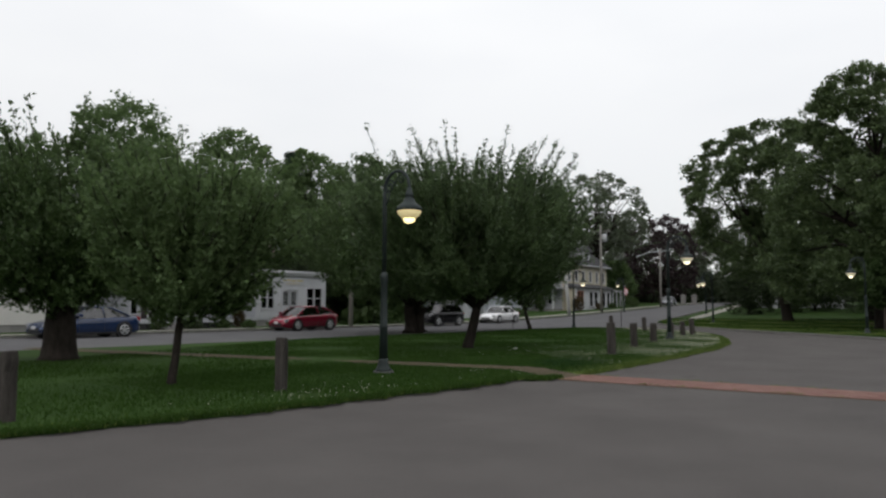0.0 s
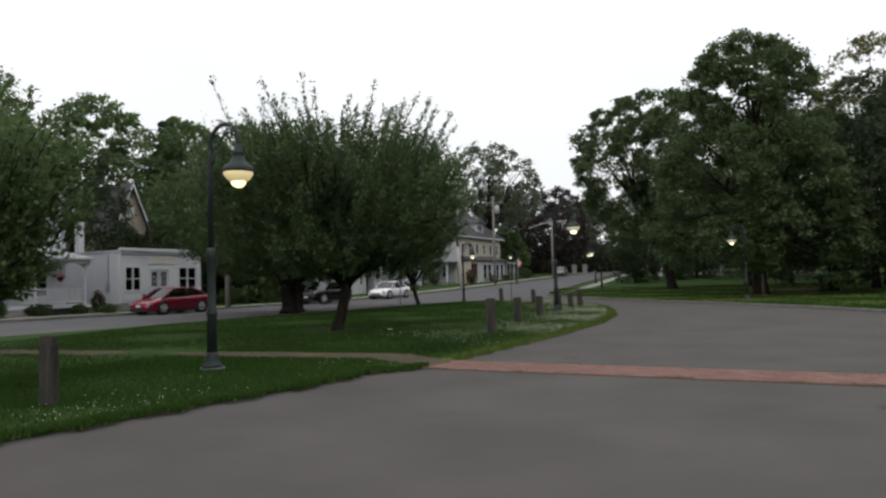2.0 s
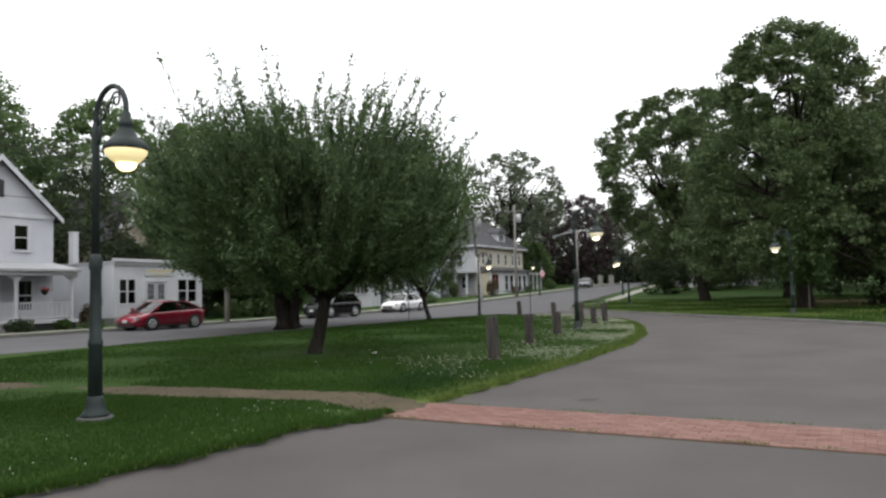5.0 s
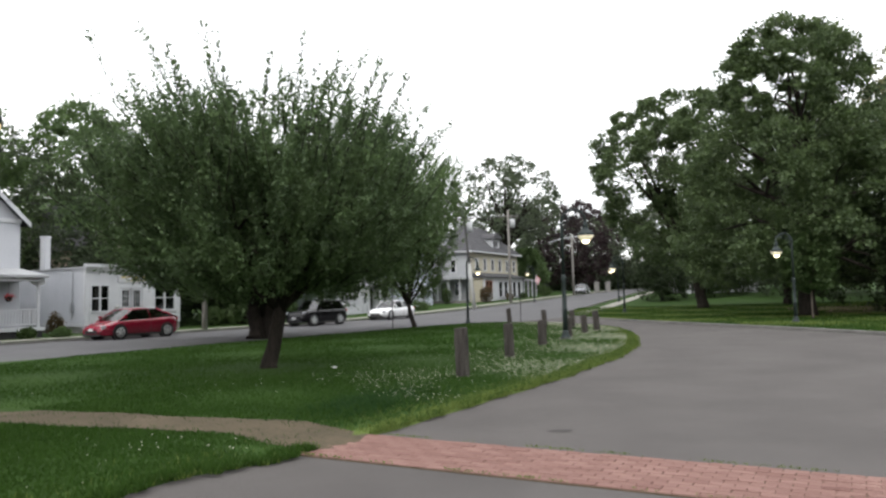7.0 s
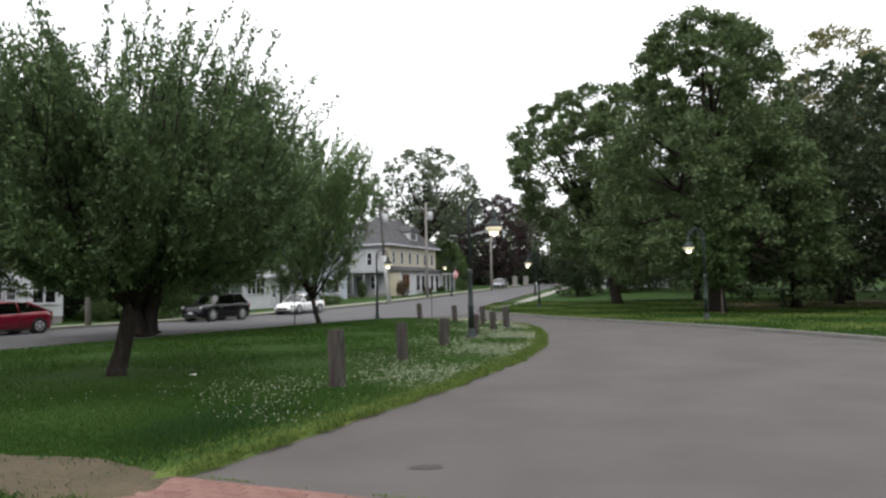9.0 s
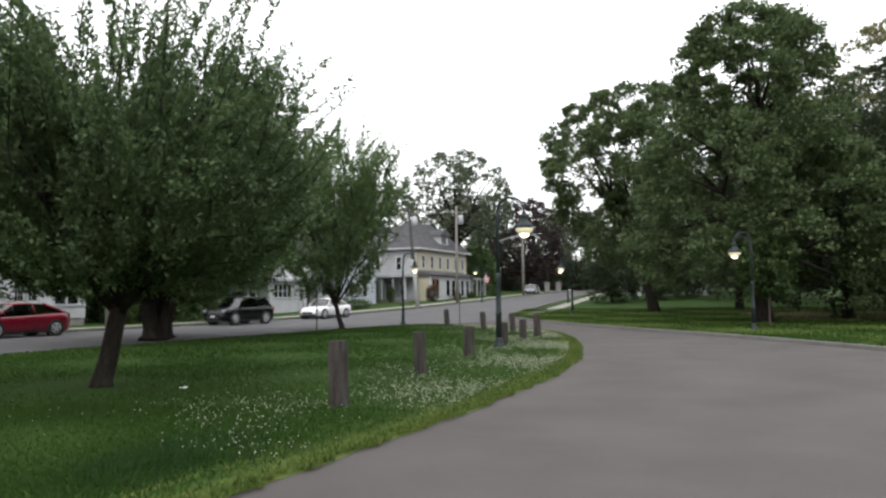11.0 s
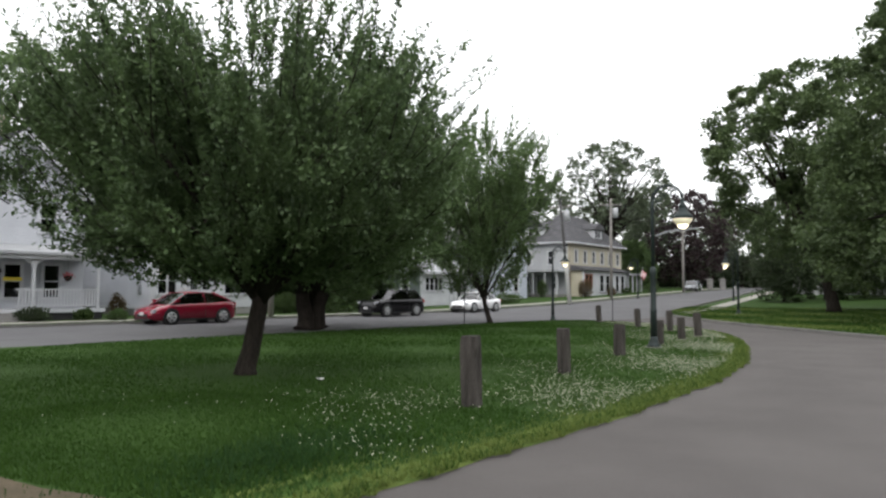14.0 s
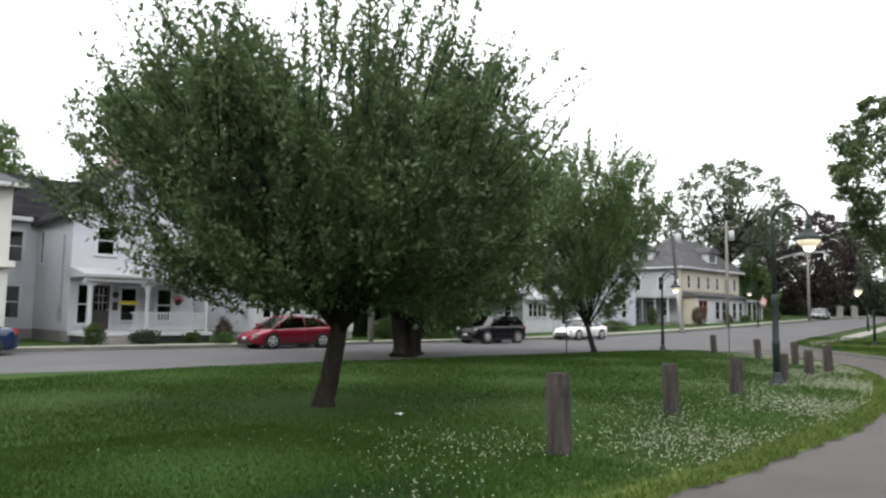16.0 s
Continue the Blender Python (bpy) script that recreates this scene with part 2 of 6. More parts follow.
M_TRIM = surface("black_trim", (0.012, 0.012, 0.013), (0.03, 0.03, 0.032), 5, 0.5, 0.05, 40)
M_HEAD = surface("headlight_lens", (0.26, 0.27, 0.29), (0.38, 0.39, 0.41), 5, 0.12, 0.0, 40, spec=0.8)
M_TAIL = surface("tail_light_lens", (0.30, 0.010, 0.012), (0.42, 0.02, 0.02), 5, 0.2, 0.0, 40, spec=0.7)
M_PAPER = surface("scrap_paper", (0.6, 0.6, 0.58), (0.75, 0.75, 0.72), 8, 0.9, 0.1, 50)
M_PLATE = surface("plate_face", (0.45, 0.46, 0.48), (0.6, 0.6, 0.6), 5, 0.5, 0.0, 40)


def car_paint(name, dark, light):
    m = surface(name, dark, light, 1.5, 0.16, 0.0, 12)
    m.node_tree.nodes["Principled BSDF"].inputs["Coat Weight"].default_value = 0.45
    return m


def dull(m):
    b = m.node_tree.nodes["Principled BSDF"]
    b.inputs["Coat Weight"].default_value, b.inputs["Specular IOR Level"].default_value = 0.08, 0.22
    return m


M_RED = car_paint("red_car_paint", (0.1700, 0.0068, 0.0204), (0.2295, 0.0102, 0.0289))
M_BLACKCAR = dull(car_paint("black_car_paint", (0.004, 0.004, 0.005), (0.009, 0.009, 0.010)))
M_WHITECAR = car_paint("white_car_paint", (0.70, 0.70, 0.71), (0.80, 0.80, 0.81))
M_GREYCAR = car_paint("grey_car_paint", (0.16, 0.17, 0.19), (0.24, 0.25, 0.27))
M_BLUECAR = car_paint("blue_car_paint", (0.007, 0.018, 0.055), (0.011, 0.026, 0.075))
L_CRAB = leaf_material("crab_leaves", (0.0150, 0.0320, 0.0145), (0.1550, 0.2300, 0.0900), 0.32, 0.35)
L_DARK = leaf_material("dark_leaves", (0.020, 0.030, 0.017), (0.070, 0.096, 0.043), 0.40, 0.25)
L_LIGHT = leaf_material("light_leaves", (0.0400, 0.0720, 0.0260), (0.1150, 0.1750, 0.0600))
L_MAPLE = leaf_material("maple_leaves", (0.0310, 0.0520, 0.0240), (0.1320, 0.1850, 0.0680), 0.36, 0.35)
# far haze is mixed into the next two leaf colours, lifting them paler
L_HAZED = leaf_material("hazed_far_leaves", (0.0522, 0.0696, 0.0447), (0.1242, 0.1590, 0.0869))
L_PURPLE = leaf_material("purple_leaves", (0.0216, 0.0144, 0.0156), (0.0576, 0.0360, 0.0384))
L_SPRUCE = leaf_material("spruce_needles", (0.014, 0.032, 0.018), (0.045, 0.075, 0.042))
# warm evening light put into the leaf colour
L_EVENING = leaf_material("evening_lit_leaves", (0.095, 0.100, 0.040), (0.210, 0.195, 0.085), 0.4)
# fresh green, whose pale tone also stands in for haze on background trees
L_BACK = leaf_material("fresh_and_hazed_leaves", (0.055, 0.095, 0.036), (0.155, 0.225, 0.085), 0.45, 0.3)
L_SHRUB = leaf_material("shrub_leaves", (0.028, 0.055, 0.016), (0.085, 0.130, 0.036))
L_RUST = leaf_material("rust_leaves", (0.050, 0.038, 0.020), (0.125, 0.085, 0.040))
M_FLOWER = leaf_material("red_petals", (0.35, 0.03, 0.04), (0.60, 0.10, 0.12))
M_YELLOWCLOTH = surface("yellow_cloth", (0.55, 0.42, 0.03), (0.75, 0.60, 0.06), 6, 0.8, 0.1, 40)
M_FLAGRED = surface("flag_red", (0.34, 0.03, 0.04), (0.42, 0.05, 0.06), 6, 0.8, 0.1, 40)
M_FLAGWHITE = surface("flag_white", (0.60, 0.58, 0.58), (0.70, 0.68, 0.68), 6, 0.8, 0.1, 40)
M_HOUSEPIC = surface("sign_gilt", (0.40, 0.32, 0.12), (0.62, 0.52, 0.25), 9, 0.6, 0.1, 60)


# ---------- mesh helpers ----------
def part(name, bm, mat, parent=None, label="", smooth=False):
    """Links a bmesh as one mesh object under a thing or a part."""
    me = bpy.data.meshes.new(name)
    bm.to_mesh(me)
    bm.free()
    me.materials.append(mat)
    if smooth:
        for f in me.polygons:
            f.use_smooth = True
    ob = new(name, me)
    if parent is not None:
        ob.parent = parent
    if label:
        tagged(ob, label)
    return ob


def array_part(name, verts, faces, mat, parent=None, smooth=False):
    """Links numpy vertices and equal-sized faces as one mesh object."""
    verts, faces = np.asarray(verts, dtype=np.float32), np.asarray(faces, dtype=np.int32)
    me = bpy.data.meshes.new(name)
    k = faces.shape[1]
    me.vertices.add(len(verts))
    me.vertices.foreach_set("co", verts.ravel())
    me.loops.add(faces.size)
    me.loops.foreach_set("vertex_index", faces.ravel())
    me.polygons.add(len(faces))
    me.polygons.foreach_set("loop_start", np.arange(len(faces), dtype=np.int32) * k)
    me.polygons.foreach_set("use_smooth", np.full(len(faces), smooth, dtype=bool))
    me.update(calc_edges=True)
    me.validate()
    me.materials.append(mat)
    ob = new(name, me)
    if parent is not None:
        ob.parent = parent
    return ob


def thing(name, m, label, category, group="", kind=""):
    """An empty at a thing's base."""
    ob = new(name)
    ob.empty_display_size = 0.2
    ob.matrix_world = m
    return tagged(ob, label, category, group, kind)


def box(bm, x0, x1, y0, y1, z0, z1, bevel=0.0):
    r = bmesh.ops.create_cube(bm, size=1.0, matrix=Matrix.Translation(((x0 + x1) / 2, (y0 + y1) / 2, (z0 + z1) / 2)) @ Matrix.Diagonal((x1 - x0, y1 - y0, z1 - z0, 1)))
    if bevel:
        es = {e for v in r["verts"] for e in v.link_edges}
        bmesh.ops.bevel(bm, geom=list(es), offset=bevel, segments=2, affect="EDGES", clamp_overlap=True)
    return bm


def boxes(*spans, bevel=0.0):
    bm = bmesh.new()
    for s in spans:
        box(bm, *s, bevel=bevel)
    return bm


def prism(pts, axis, lo, hi):
    """A flat outline drawn out along an axis. pts are pairs in the other two axes, in order."""
    bm = bmesh.new()

    def at(p, d):
        return {"x": (d, p[0], p[1]), "y": (p[0], d, p[1]), "z": (p[0], p[1], d)}[axis]
    a = [bm.verts.new(at(p, lo)) for p in pts]
    b = [bm.verts.new(at(p, hi)) for p in pts]
    bm.faces.new(a)
    bm.faces.new(b[::-1])
    for i in range(len(pts)):
        j = (i + 1) % len(pts)
        bm.faces.new((a[j], a[i], b[i], b[j]))
    bmesh.ops.recalc_face_normals(bm, faces=bm.faces)
    return bm


def lathe(profile, seg=20, x=0.0, y=0.0):
    """A turned shape from (radius, height) pairs."""
    bm = bmesh.new()
    rings = []
    for r, z in profile:
        rings.append([bm.verts.new((x + r * math.cos(2 * math.pi * i / seg), y + r * math.sin(2 * math.pi * i / seg), z)) for i in range(seg)])
    for a, b in zip(rings, rings[1:]):
        for i in range(seg):
            j = (i + 1) % seg
            bm.faces.new((a[i], a[j], b[j], b[i]))
    if profile[0][0] > 0.001:
        bm.faces.new(rings[0][::-1])
    if profile[-1][0] > 0.001:
        bm.faces.new(rings[-1])
    return bm


def tube(path, radii, seg=8, bm=None):
    """A tapered tube along points."""
    bm = bm or bmesh.new()
    pts = [Vector(p) for p in path]
    if not isinstance(radii, (list, tuple)):
        radii = [radii] * len(pts)
    rings = []
    side = None
    for i, p in enumerate(pts):
        d = (pts[min(i + 1, len(pts) - 1)] - pts[max(i - 1, 0)]).normalized()
        if side is None:
            side = d.orthogonal().normalized()
        else:
            side = (side - d * side.dot(d))
            side = side.normalized() if side.length > 1e-5 else d.orthogonal().normalized()
        up = d.cross(side)
        rings.append([bm.verts.new(p + radii[i] * (side * math.cos(2 * math.pi * k / seg) + up * math.sin(2 * math.pi * k / seg))) for k in range(seg)])
    for a, b in zip(rings, rings[1:]):
        for k in range(seg):
            j = (k + 1) % seg
            bm.faces.new((a[k], a[j], b[j], b[k]))
    bm.faces.new(rings[0][::-1])
    bm.faces.new(rings[-1])
    return bm


# ---------- lie of the land ----------
def rise(x, y):
    """Height of the ground: level, then climbing with the street."""
    u = np.clip((np.asarray(y, dtype=float) - 52.0) / 98.0, 0, 1)
    south = np.clip((11.5 - np.asarray(y, dtype=float)) / 12.0, 0, 1)
    # the drive lies a little below the lawn round the brick band
    x, y = np.asarray(x, dtype=float), np.asarray(y, dtype=float)
    hollow = np.clip((x - isle_e(y) + 1.1 * np.clip((y - 14.5) / 1.2, 0, 1)) / 0.7, 0, 1) * np.clip((y - 7.0) / 5.0, 0, 1) * np.clip((24.0 - y) / 6.0, 0, 1)
    return 2.4 * u * u * (3 - 2 * u) - 0.21 * south ** 1.2 - 0.10 * hollow


def h(x, y):
    return float(rise(x, y))


# edges, each as (y, x) pairs from south to north
ISLE_E = [(-14, -30), (-6, -20), (0, -13.2), (4, -9.2), (7, -6.7), (9, -5.2), (10.6, -4.3), (12, -3.6), (13.2, -3.05), (14.9, -2.5), (16.8, -1.85), (19.5, -0.86), (22.6, 0.3),
          (26.2, 1.3), (30.1, 1.92), (34.3, 2.1), (38, 2.05), (41, 1.75), (43.5, 1.2), (46, 0.25), (48, -0.9), (49.6, -2.1), (50.7, -3.2), (51.3, -4.2), (51.6, -5.0)]
ISLE_W = [(-14, -31), (5, -24.0), (15.7, -20.0), (24.5, -16.7), (28.2, -15.2), (33.4, -13.5), (36.5, -12.2), (40, -11.1), (42.4, -10.1), (45, -9.2), (47.5, -8.2), (49.6, -7.2), (50.9, -6.2), (51.6, -5.05)]
KERB_E = [(-16, 22), (8, 18), (18, 14.6), (25, 12.2), (30, 10.7), (33.5, 9.7), (38.2, 8.0), (42.5, 6.0), (46, 4.4), (50, 2.6), (55, 0.7), (59, -0.7), (62, -1.5), (65, -1.7), (68, -1.5),
          (73, -0.9), (78, -0.1), (90, 1.9), (111, 5.6), (128, 9.5), (160, 17.0)]


def edge(pairs):
    ys, xs = np.array([p[0] for p in pairs], float), np.array([p[1] for p in pairs], float)
    return lambda y: np.interp(y, ys, xs)


isle_e, isle_w, kerb_e = edge(ISLE_E), edge(ISLE_W), edge(KERB_E)


def kerb_w(y):
    return -23.2 + 0.3 * (np.asarray(y, float) - 39.0)


def strip(name, ys, west, east, cols, lift, mat, label, category, kind="structure", wobble=0.0):
    """A sheet of ground between two edges, following the land."""
    ys = np.asarray(ys, float)
    w, e = west(ys), east(ys)
    f = np.linspace(0, 1, cols + 1)
    if kind == "structure" and name == "lawn":
        f = np.concatenate([[0, 0.004], np.linspace(0.012, 0.988, cols - 3), [0.996, 1.0]])
    x = w[:, None] * (1 - f) + e[:, None] * f
    y = np.repeat(ys[:, None], cols + 1, 1)
    z = rise(x, y) + lift
    if name == "lawn_edge":
        z[:, -1] -= 0.037
    if name == "lawn":
        z[:, 0], z[:, -1] = z[:, 0] - lift - 0.03, z[:, -1] - lift - 0.03
        z[-1] = rise(x[-1], y[-1]) - 0.03
    if wobble:
        z = z + wobble * (np.sin(x * 1.3 + y * 0.7) + np.sin(x * 0.5 - y * 1.1)) * 0.5 * np.minimum(1, 4 * f * (1 - f))
    v = np.stack([x, y, z], -1).reshape(-1, 3)
    i = (np.arange(len(ys) - 1)[:, None] * (cols + 1) + np.arange(cols)[None]).ravel()
    ob = array_part(name, v, np.stack([i, i + 1, i + cols + 2, i + cols + 1], 1), mat, smooth=True)
    return tagged(ob, label, category, kind=kind)


# ground to the horizon
gx = np.concatenate([[-3000, -1200, -500, -250], np.arange(-160, 161, 8.0), [250, 500, 1200, 3000]])
gy = np.concatenate([[-3000, -1200, -400, -150], np.arange(-80, 201, 7.0), [300, 600, 1400, 3000]])
XX, YY = np.meshgrid(gx, gy)
gi = (np.arange(len(gy) - 1)[:, None] * len(gx) + np.arange(len(gx) - 1)[None]).ravel()
ground = array_part("ground", np.stack([XX, YY, rise(XX, YY) - 0.12], -1).reshape(-1, 3), np.stack([gi, gi + 1, gi + len(gx) + 1, gi + len(gx)], 1), M_GRASS_FAR, smooth=True)
tagged(ground, "rough green grass ground reaching the horizon", "ground", kind="structure")

drive_ys = np.arange(-16, 60.1, 0.5)
strip("drive", drive_ys, lambda y: np.where(y < 51.5, isle_e(y), -5.0 + (y - 51.5) * 0.4) - 0.4, kerb_e, 60, 0.0, M_DRIVE, "worn brownish grey asphalt drive with faint patches", "drive")
strip("road", np.arange(-40, 176, 2.0), kerb_w, lambda y: np.where(y < 44, isle_w(y) + 0.25, np.where(y < 64, np.minimum(kerb_e(y) - 0.1, -8.0 + (y - 44) * 0.42), kerb_e(y) - 0.05)), 14, 0.006, M_STREET, "pale grey asphalt street climbing a gentle hill", "road")
strip("lawn", np.concatenate([np.arange(-14, 50, 0.5), np.arange(50, 51.61, 0.1)]), isle_w, isle_e, 40, 0.035, M_GRASS, "mown green lawn island with white clover", "lawn", wobble=0.03)
strip("lawn", np.arange(-16, 161, 1.5), lambda y: kerb_e(y) + 0.14, lambda y: kerb_e(y) * 0 + 120.0, 50, 0.10, M_GRASS, "green lawn under large trees beyond a kerb", "lawn", wobble=0.015)
strip("lawn", np.arange(-40, 176, 2.0), lambda y: kerb_w(y) * 0 - 110.0, lambda y: kerb_w(y) - 0.14, 40, 0.10, M_GRASS, "front lawn strip along the houses", "lawn", wobble=0.03)
strip("litter", np.arange(53, 66, 0.8), lambda y: 14.8 - (y - 53) * 0.1 + np.sin(y) * 0.6, lambda y: 26 + np.sin(y * 1.7), 8, 0.135, M_LITTER, "bare brown leaf litter under dark trees", "ground")


def kerb(name, ys, fn, width, height, mat, label):
    """A kerb of square section along an edge, with worn top."""
    ys = np.asarray(ys, float)
    x = fn(ys)
    v, faces = [], []
    for xi, yi in zip(x, ys):
        z = h(xi, yi)
        for dx, dz in ((0, -0.1), (0.012, height - 0.02), (0.03, height), (width - 0.02, height + 0.003), (width, -0.1)):
            v.append((xi + (dx if width > 0 else dx), yi, z + dz))
    for i in range(len(ys) - 1):
        for k in range(4):
            a = i * 5 + k
            faces.append((a, a + 5, a + 6, a + 1))
    return tagged(array_part(name, v, faces, mat), label, "kerb", kind="structure")


kerb("kerb", np.arange(-16, 150, 0.75), kerb_e, 0.16, 0.12, M_KERB, "worn granite kerb along the drive and street")


def kerb_w_back(y):
    return kerb_w(y) - 0.16


kerb("kerb", np.arange(-40, 170, 1.5), kerb_w_back, 0.16, 0.12, M_KERB, "pale concrete kerb along the far side of the street")
strip("pavement", np.arange(-40, 150, 1.5), lambda y: kerb_w(y) - 2.5, lambda y: kerb_w(y) - 1.1, 3, 0.112, M_WALK, "pale concrete pavement slabs before the houses", "pavement")
strip("pavement", np.arange(61.5, 130, 1.0), lambda y: kerb_e(y) + 0.5 + np.clip((y - 62) * 0.12, 0, 1.2), lambda y: kerb_e(y) + 1.7 + np.clip((y - 62) * 0.12, 0, 1.2), 3, 0.125, M_WALK, "pale concrete footpath curving up the hill", "pavement")
strip("lawn_edge", np.arange(16.75, 51.0, 0.25), lambda y: isle_e(y) - 0.30 - 0.26 * np.clip((25 - y) / 5, 0, 1) + 0.12 * np.sin(y * 2.3) + 0.06 * np.sin(y * 5.9), lambda y: isle_e(y) + 0.06 + 0.03 * np.sin(y * 3.7), 4, 0.041, M_GRASS_EDGE, "pale yellowish grass verge along the drive", "lawn")
# trodden path across the island
px = np.linspace(-19.6, -1.72, 56)
pw = np.linspace(-1, 1, 7)
PX = np.repeat(px[:, None], 7, 1)
PY = 16.56 - 0.15 * (PX + 2.2) + pw[None] * (0.48 + 0.05 * np.sin(px * 1.9) + 0.04 * np.sin(px * 4.3))[:, None]
pi_ = (np.arange(55)[:, None] * 7 + np.arange(6)[None]).ravel()
footpath = array_part("footpath", np.stack([PX, PY, rise(PX, PY) + (0.062 - 0.018 * np.abs(pw)[None]) * np.clip(1 - (PX - isle_e(PY) + 0.12) / 0.3, 0.2, 1)], -1).reshape(-1, 3), np.stack([pi_, pi_ + 7, pi_ + 8, pi_ + 1], 1), M_DIRT, smooth=True)
tagged(footpath, "trodden brown earth footpath across the lawn", "footpath", kind="structure")


# ---------- trees ----------
def leaf_mesh(name, pts, dirs, size, mat, parent, rng, spread=0.5, broad=0.30, level=0.0):
    """Folded pointed leaves at points, each growing roughly along its direction. level: how far the blades lie flat to the sky."""
    n = len(pts)
    d = dirs + rng.normal(0, spread, (n, 3))
    d /= np.linalg.norm(d, axis=1, keepdims=True) + 1e-9
    r = rng.normal(0, 1, (n, 3)) + np.array([0, 0, level])
    s = np.cross(d, r)
    s /= np.linalg.norm(s, axis=1, keepdims=True) + 1e-9
    up = np.cross(s, d)
    ln = size * rng.uniform(0.65, 1.35, (n, 1))
    wd = ln * rng.uniform(broad * 0.8, broad * 1.2, (n, 1))
    v = np.empty((n, 4, 3))
    v[:, 0] = pts
    v[:, 1] = pts + d * ln * 0.45 + s * wd + up * ln * 0.10
    v[:, 2] = pts + d * ln
    v[:, 3] = pts + d * ln * 0.45 - s * wd + up * ln * 0.10
    return array_part(name, v.reshape(-1, 3), np.arange(n * 4).reshape(n, 4), mat, parent)


ENVELOPES = {
    "vase": ((0, 0.08, 0.2, 0.38, 0.6, 0.8, 0.92, 1), (0.58, 0.74, 0.88, 0.97, 1.0, 0.98, 0.90, 0.72)),
    "tall": ((0, 0.1, 0.25, 0.45, 0.62, 0.78, 0.9, 1), (0.84, 0.97, 1.0, 0.95, 0.78, 0.70, 0.60, 0.30)),
    "round": ((0, 0.1, 0.25, 0.42, 0.6, 0.75, 0.88, 1), (0.55, 0.76, 0.93, 1.0, 0.97, 0.86, 0.66, 0.28)),
    "cone": ((0, 1), (1.0, 0.05)),
}


def envelope(kind, t):
    """Crown radius, as a part of the widest, at a height t from 0 to 1."""
    return np.interp(t, *ENVELOPES[kind])


def unit(v):
    return v / (np.linalg.norm(v, axis=-1, keepdims=True) + 1e-9)


def leaves_along(p, d, ln, per, rng, rise_=0.12, slack=0.015):
    """Places and directions of leaves set round leafy twigs that bend a little upward."""
    s = rng.uniform(0.0, 1.0, (len(p), per)) ** 0.85
    up = np.zeros((len(p), per, 3))
    up[..., 2] = rise_ * s * s * ln[:, None]
    lp = p[:, None] + d[:, None] * (s * ln[:, None])[..., None] + up + rng.normal(0, slack, (len(p), per, 3))
    ld = d[:, None] * 0.75 + unit(rng.normal(0, 1, (len(p), per, 3))) * 0.8 + np.array([0, 0, -0.12])
    return lp.reshape(-1, 3), ld.reshape(-1, 3)


def fountain(height, radius, base, boughs, per, clump, whip, centre, rng, skew):
    """Crown of boughs that spring from one fork, each ending in a fan of leafy twigs; long shoots stand out of the top."""
    cx, cy = centre
    ph = rng.uniform(0, 6.28, 6)
    t = rng.beta(1.2, 1.1, boughs)
    ang = np.arange(boughs) * 2.39996 + rng.normal(0, 0.35, boughs)
    wob = 1 + 0.10 * np.sin(3 * ang + ph[0] + 4 * t) + 0.08 * np.sin(5 * ang + ph[1] - 7 * t) + 0.06 * np.sin(9 * ang + ph[2] + 11 * t)
    rad = radius * envelope("vase", t) * wob * (0.10 + 0.90 * rng.uniform(0, 1, boughs) ** 0.5)
    t = np.maximum(t, 0.58 * (1 - rad / (0.74 * radius)))
    top = height * (1 + 0.05 * np.sin(2 * ang + ph[3]) + 0.04 * np.sin(5 * ang + ph[4]) - skew * np.cos(ang) * rad / radius)
    p = np.stack([cx + rad * np.cos(ang), cy + rad * np.sin(ang), base + (top - base) * t], 1)
    p[:, 2] -= 0.35 * clump * (t > 0.8)
    org = np.array([cx * 0.5, cy * 0.5, base * 0.75])
    d = unit(p - org)
    d[:, 2] += 0.10 + 0.38 * t
    d = unit(d)
    nt = 14
    along = rng.uniform(0, 1, (boughs, nt, 1)) ** 0.9
    tp = (p[:, None] - d[:, None] * along * 1.7 * clump + rng.normal(0, 0.10 * clump, (boughs, nt, 3))).reshape(-1, 3)
    td = unit((d[:, None] + rng.normal(0, 0.27, (boughs, nt, 3))).reshape(-1, 3))
    tl = clump * rng.uniform(0.45, 1.1, len(tp))
    lp, ld = leaves_along(tp, td, tl, per, rng, 0.10, 0.05 * clump)
    # long shoots, steep over the middle and slanting out at the rim
    nw = max(36, boughs // 3)
    wa = np.arange(nw) * 2.39996 + rng.normal(0, 0.5, nw)
    q = rng.uniform(0.05, 1, nw) ** 0.6
    wt = np.where(q > 0.8, rng.uniform(0.5, 0.98, nw), rng.uniform(0.84, 0.97, nw))
    wr = radius * envelope("vase", wt) * q
    wp = np.stack([cx + wr * np.cos(wa), cy + wr * np.sin(wa), base + (height * (1 - skew * np.cos(wa) * q) - base) * wt], 1)
    wd = unit(np.stack([np.cos(wa) * q * 0.78, np.sin(wa) * q * 0.78, np.full(nw, 0.9)], 1) + rng.normal(0, 0.17, (nw, 3)))
    wl = whip * rng.uniform(0.5, 1.5, nw) * (0.55 + 0.65 * q) * (1 - 2.5 * skew * np.cos(wa) * q)
    wp = wp - wd * 0.35 * wl[:, None]
    ap, ad = leaves_along(wp, wd, wl * 1.25, per * 4, rng, 0.05, 0.035)
    return np.concatenate([lp, ap]), np.concatenate([ld, ad]), [(a, a + b * c * 1.25) for a, b, c in zip(wp, wd, wl)] + [(a, a + b * c * 0.9) for a, b, c in zip(tp[::4], td[::4], tl[::4])]


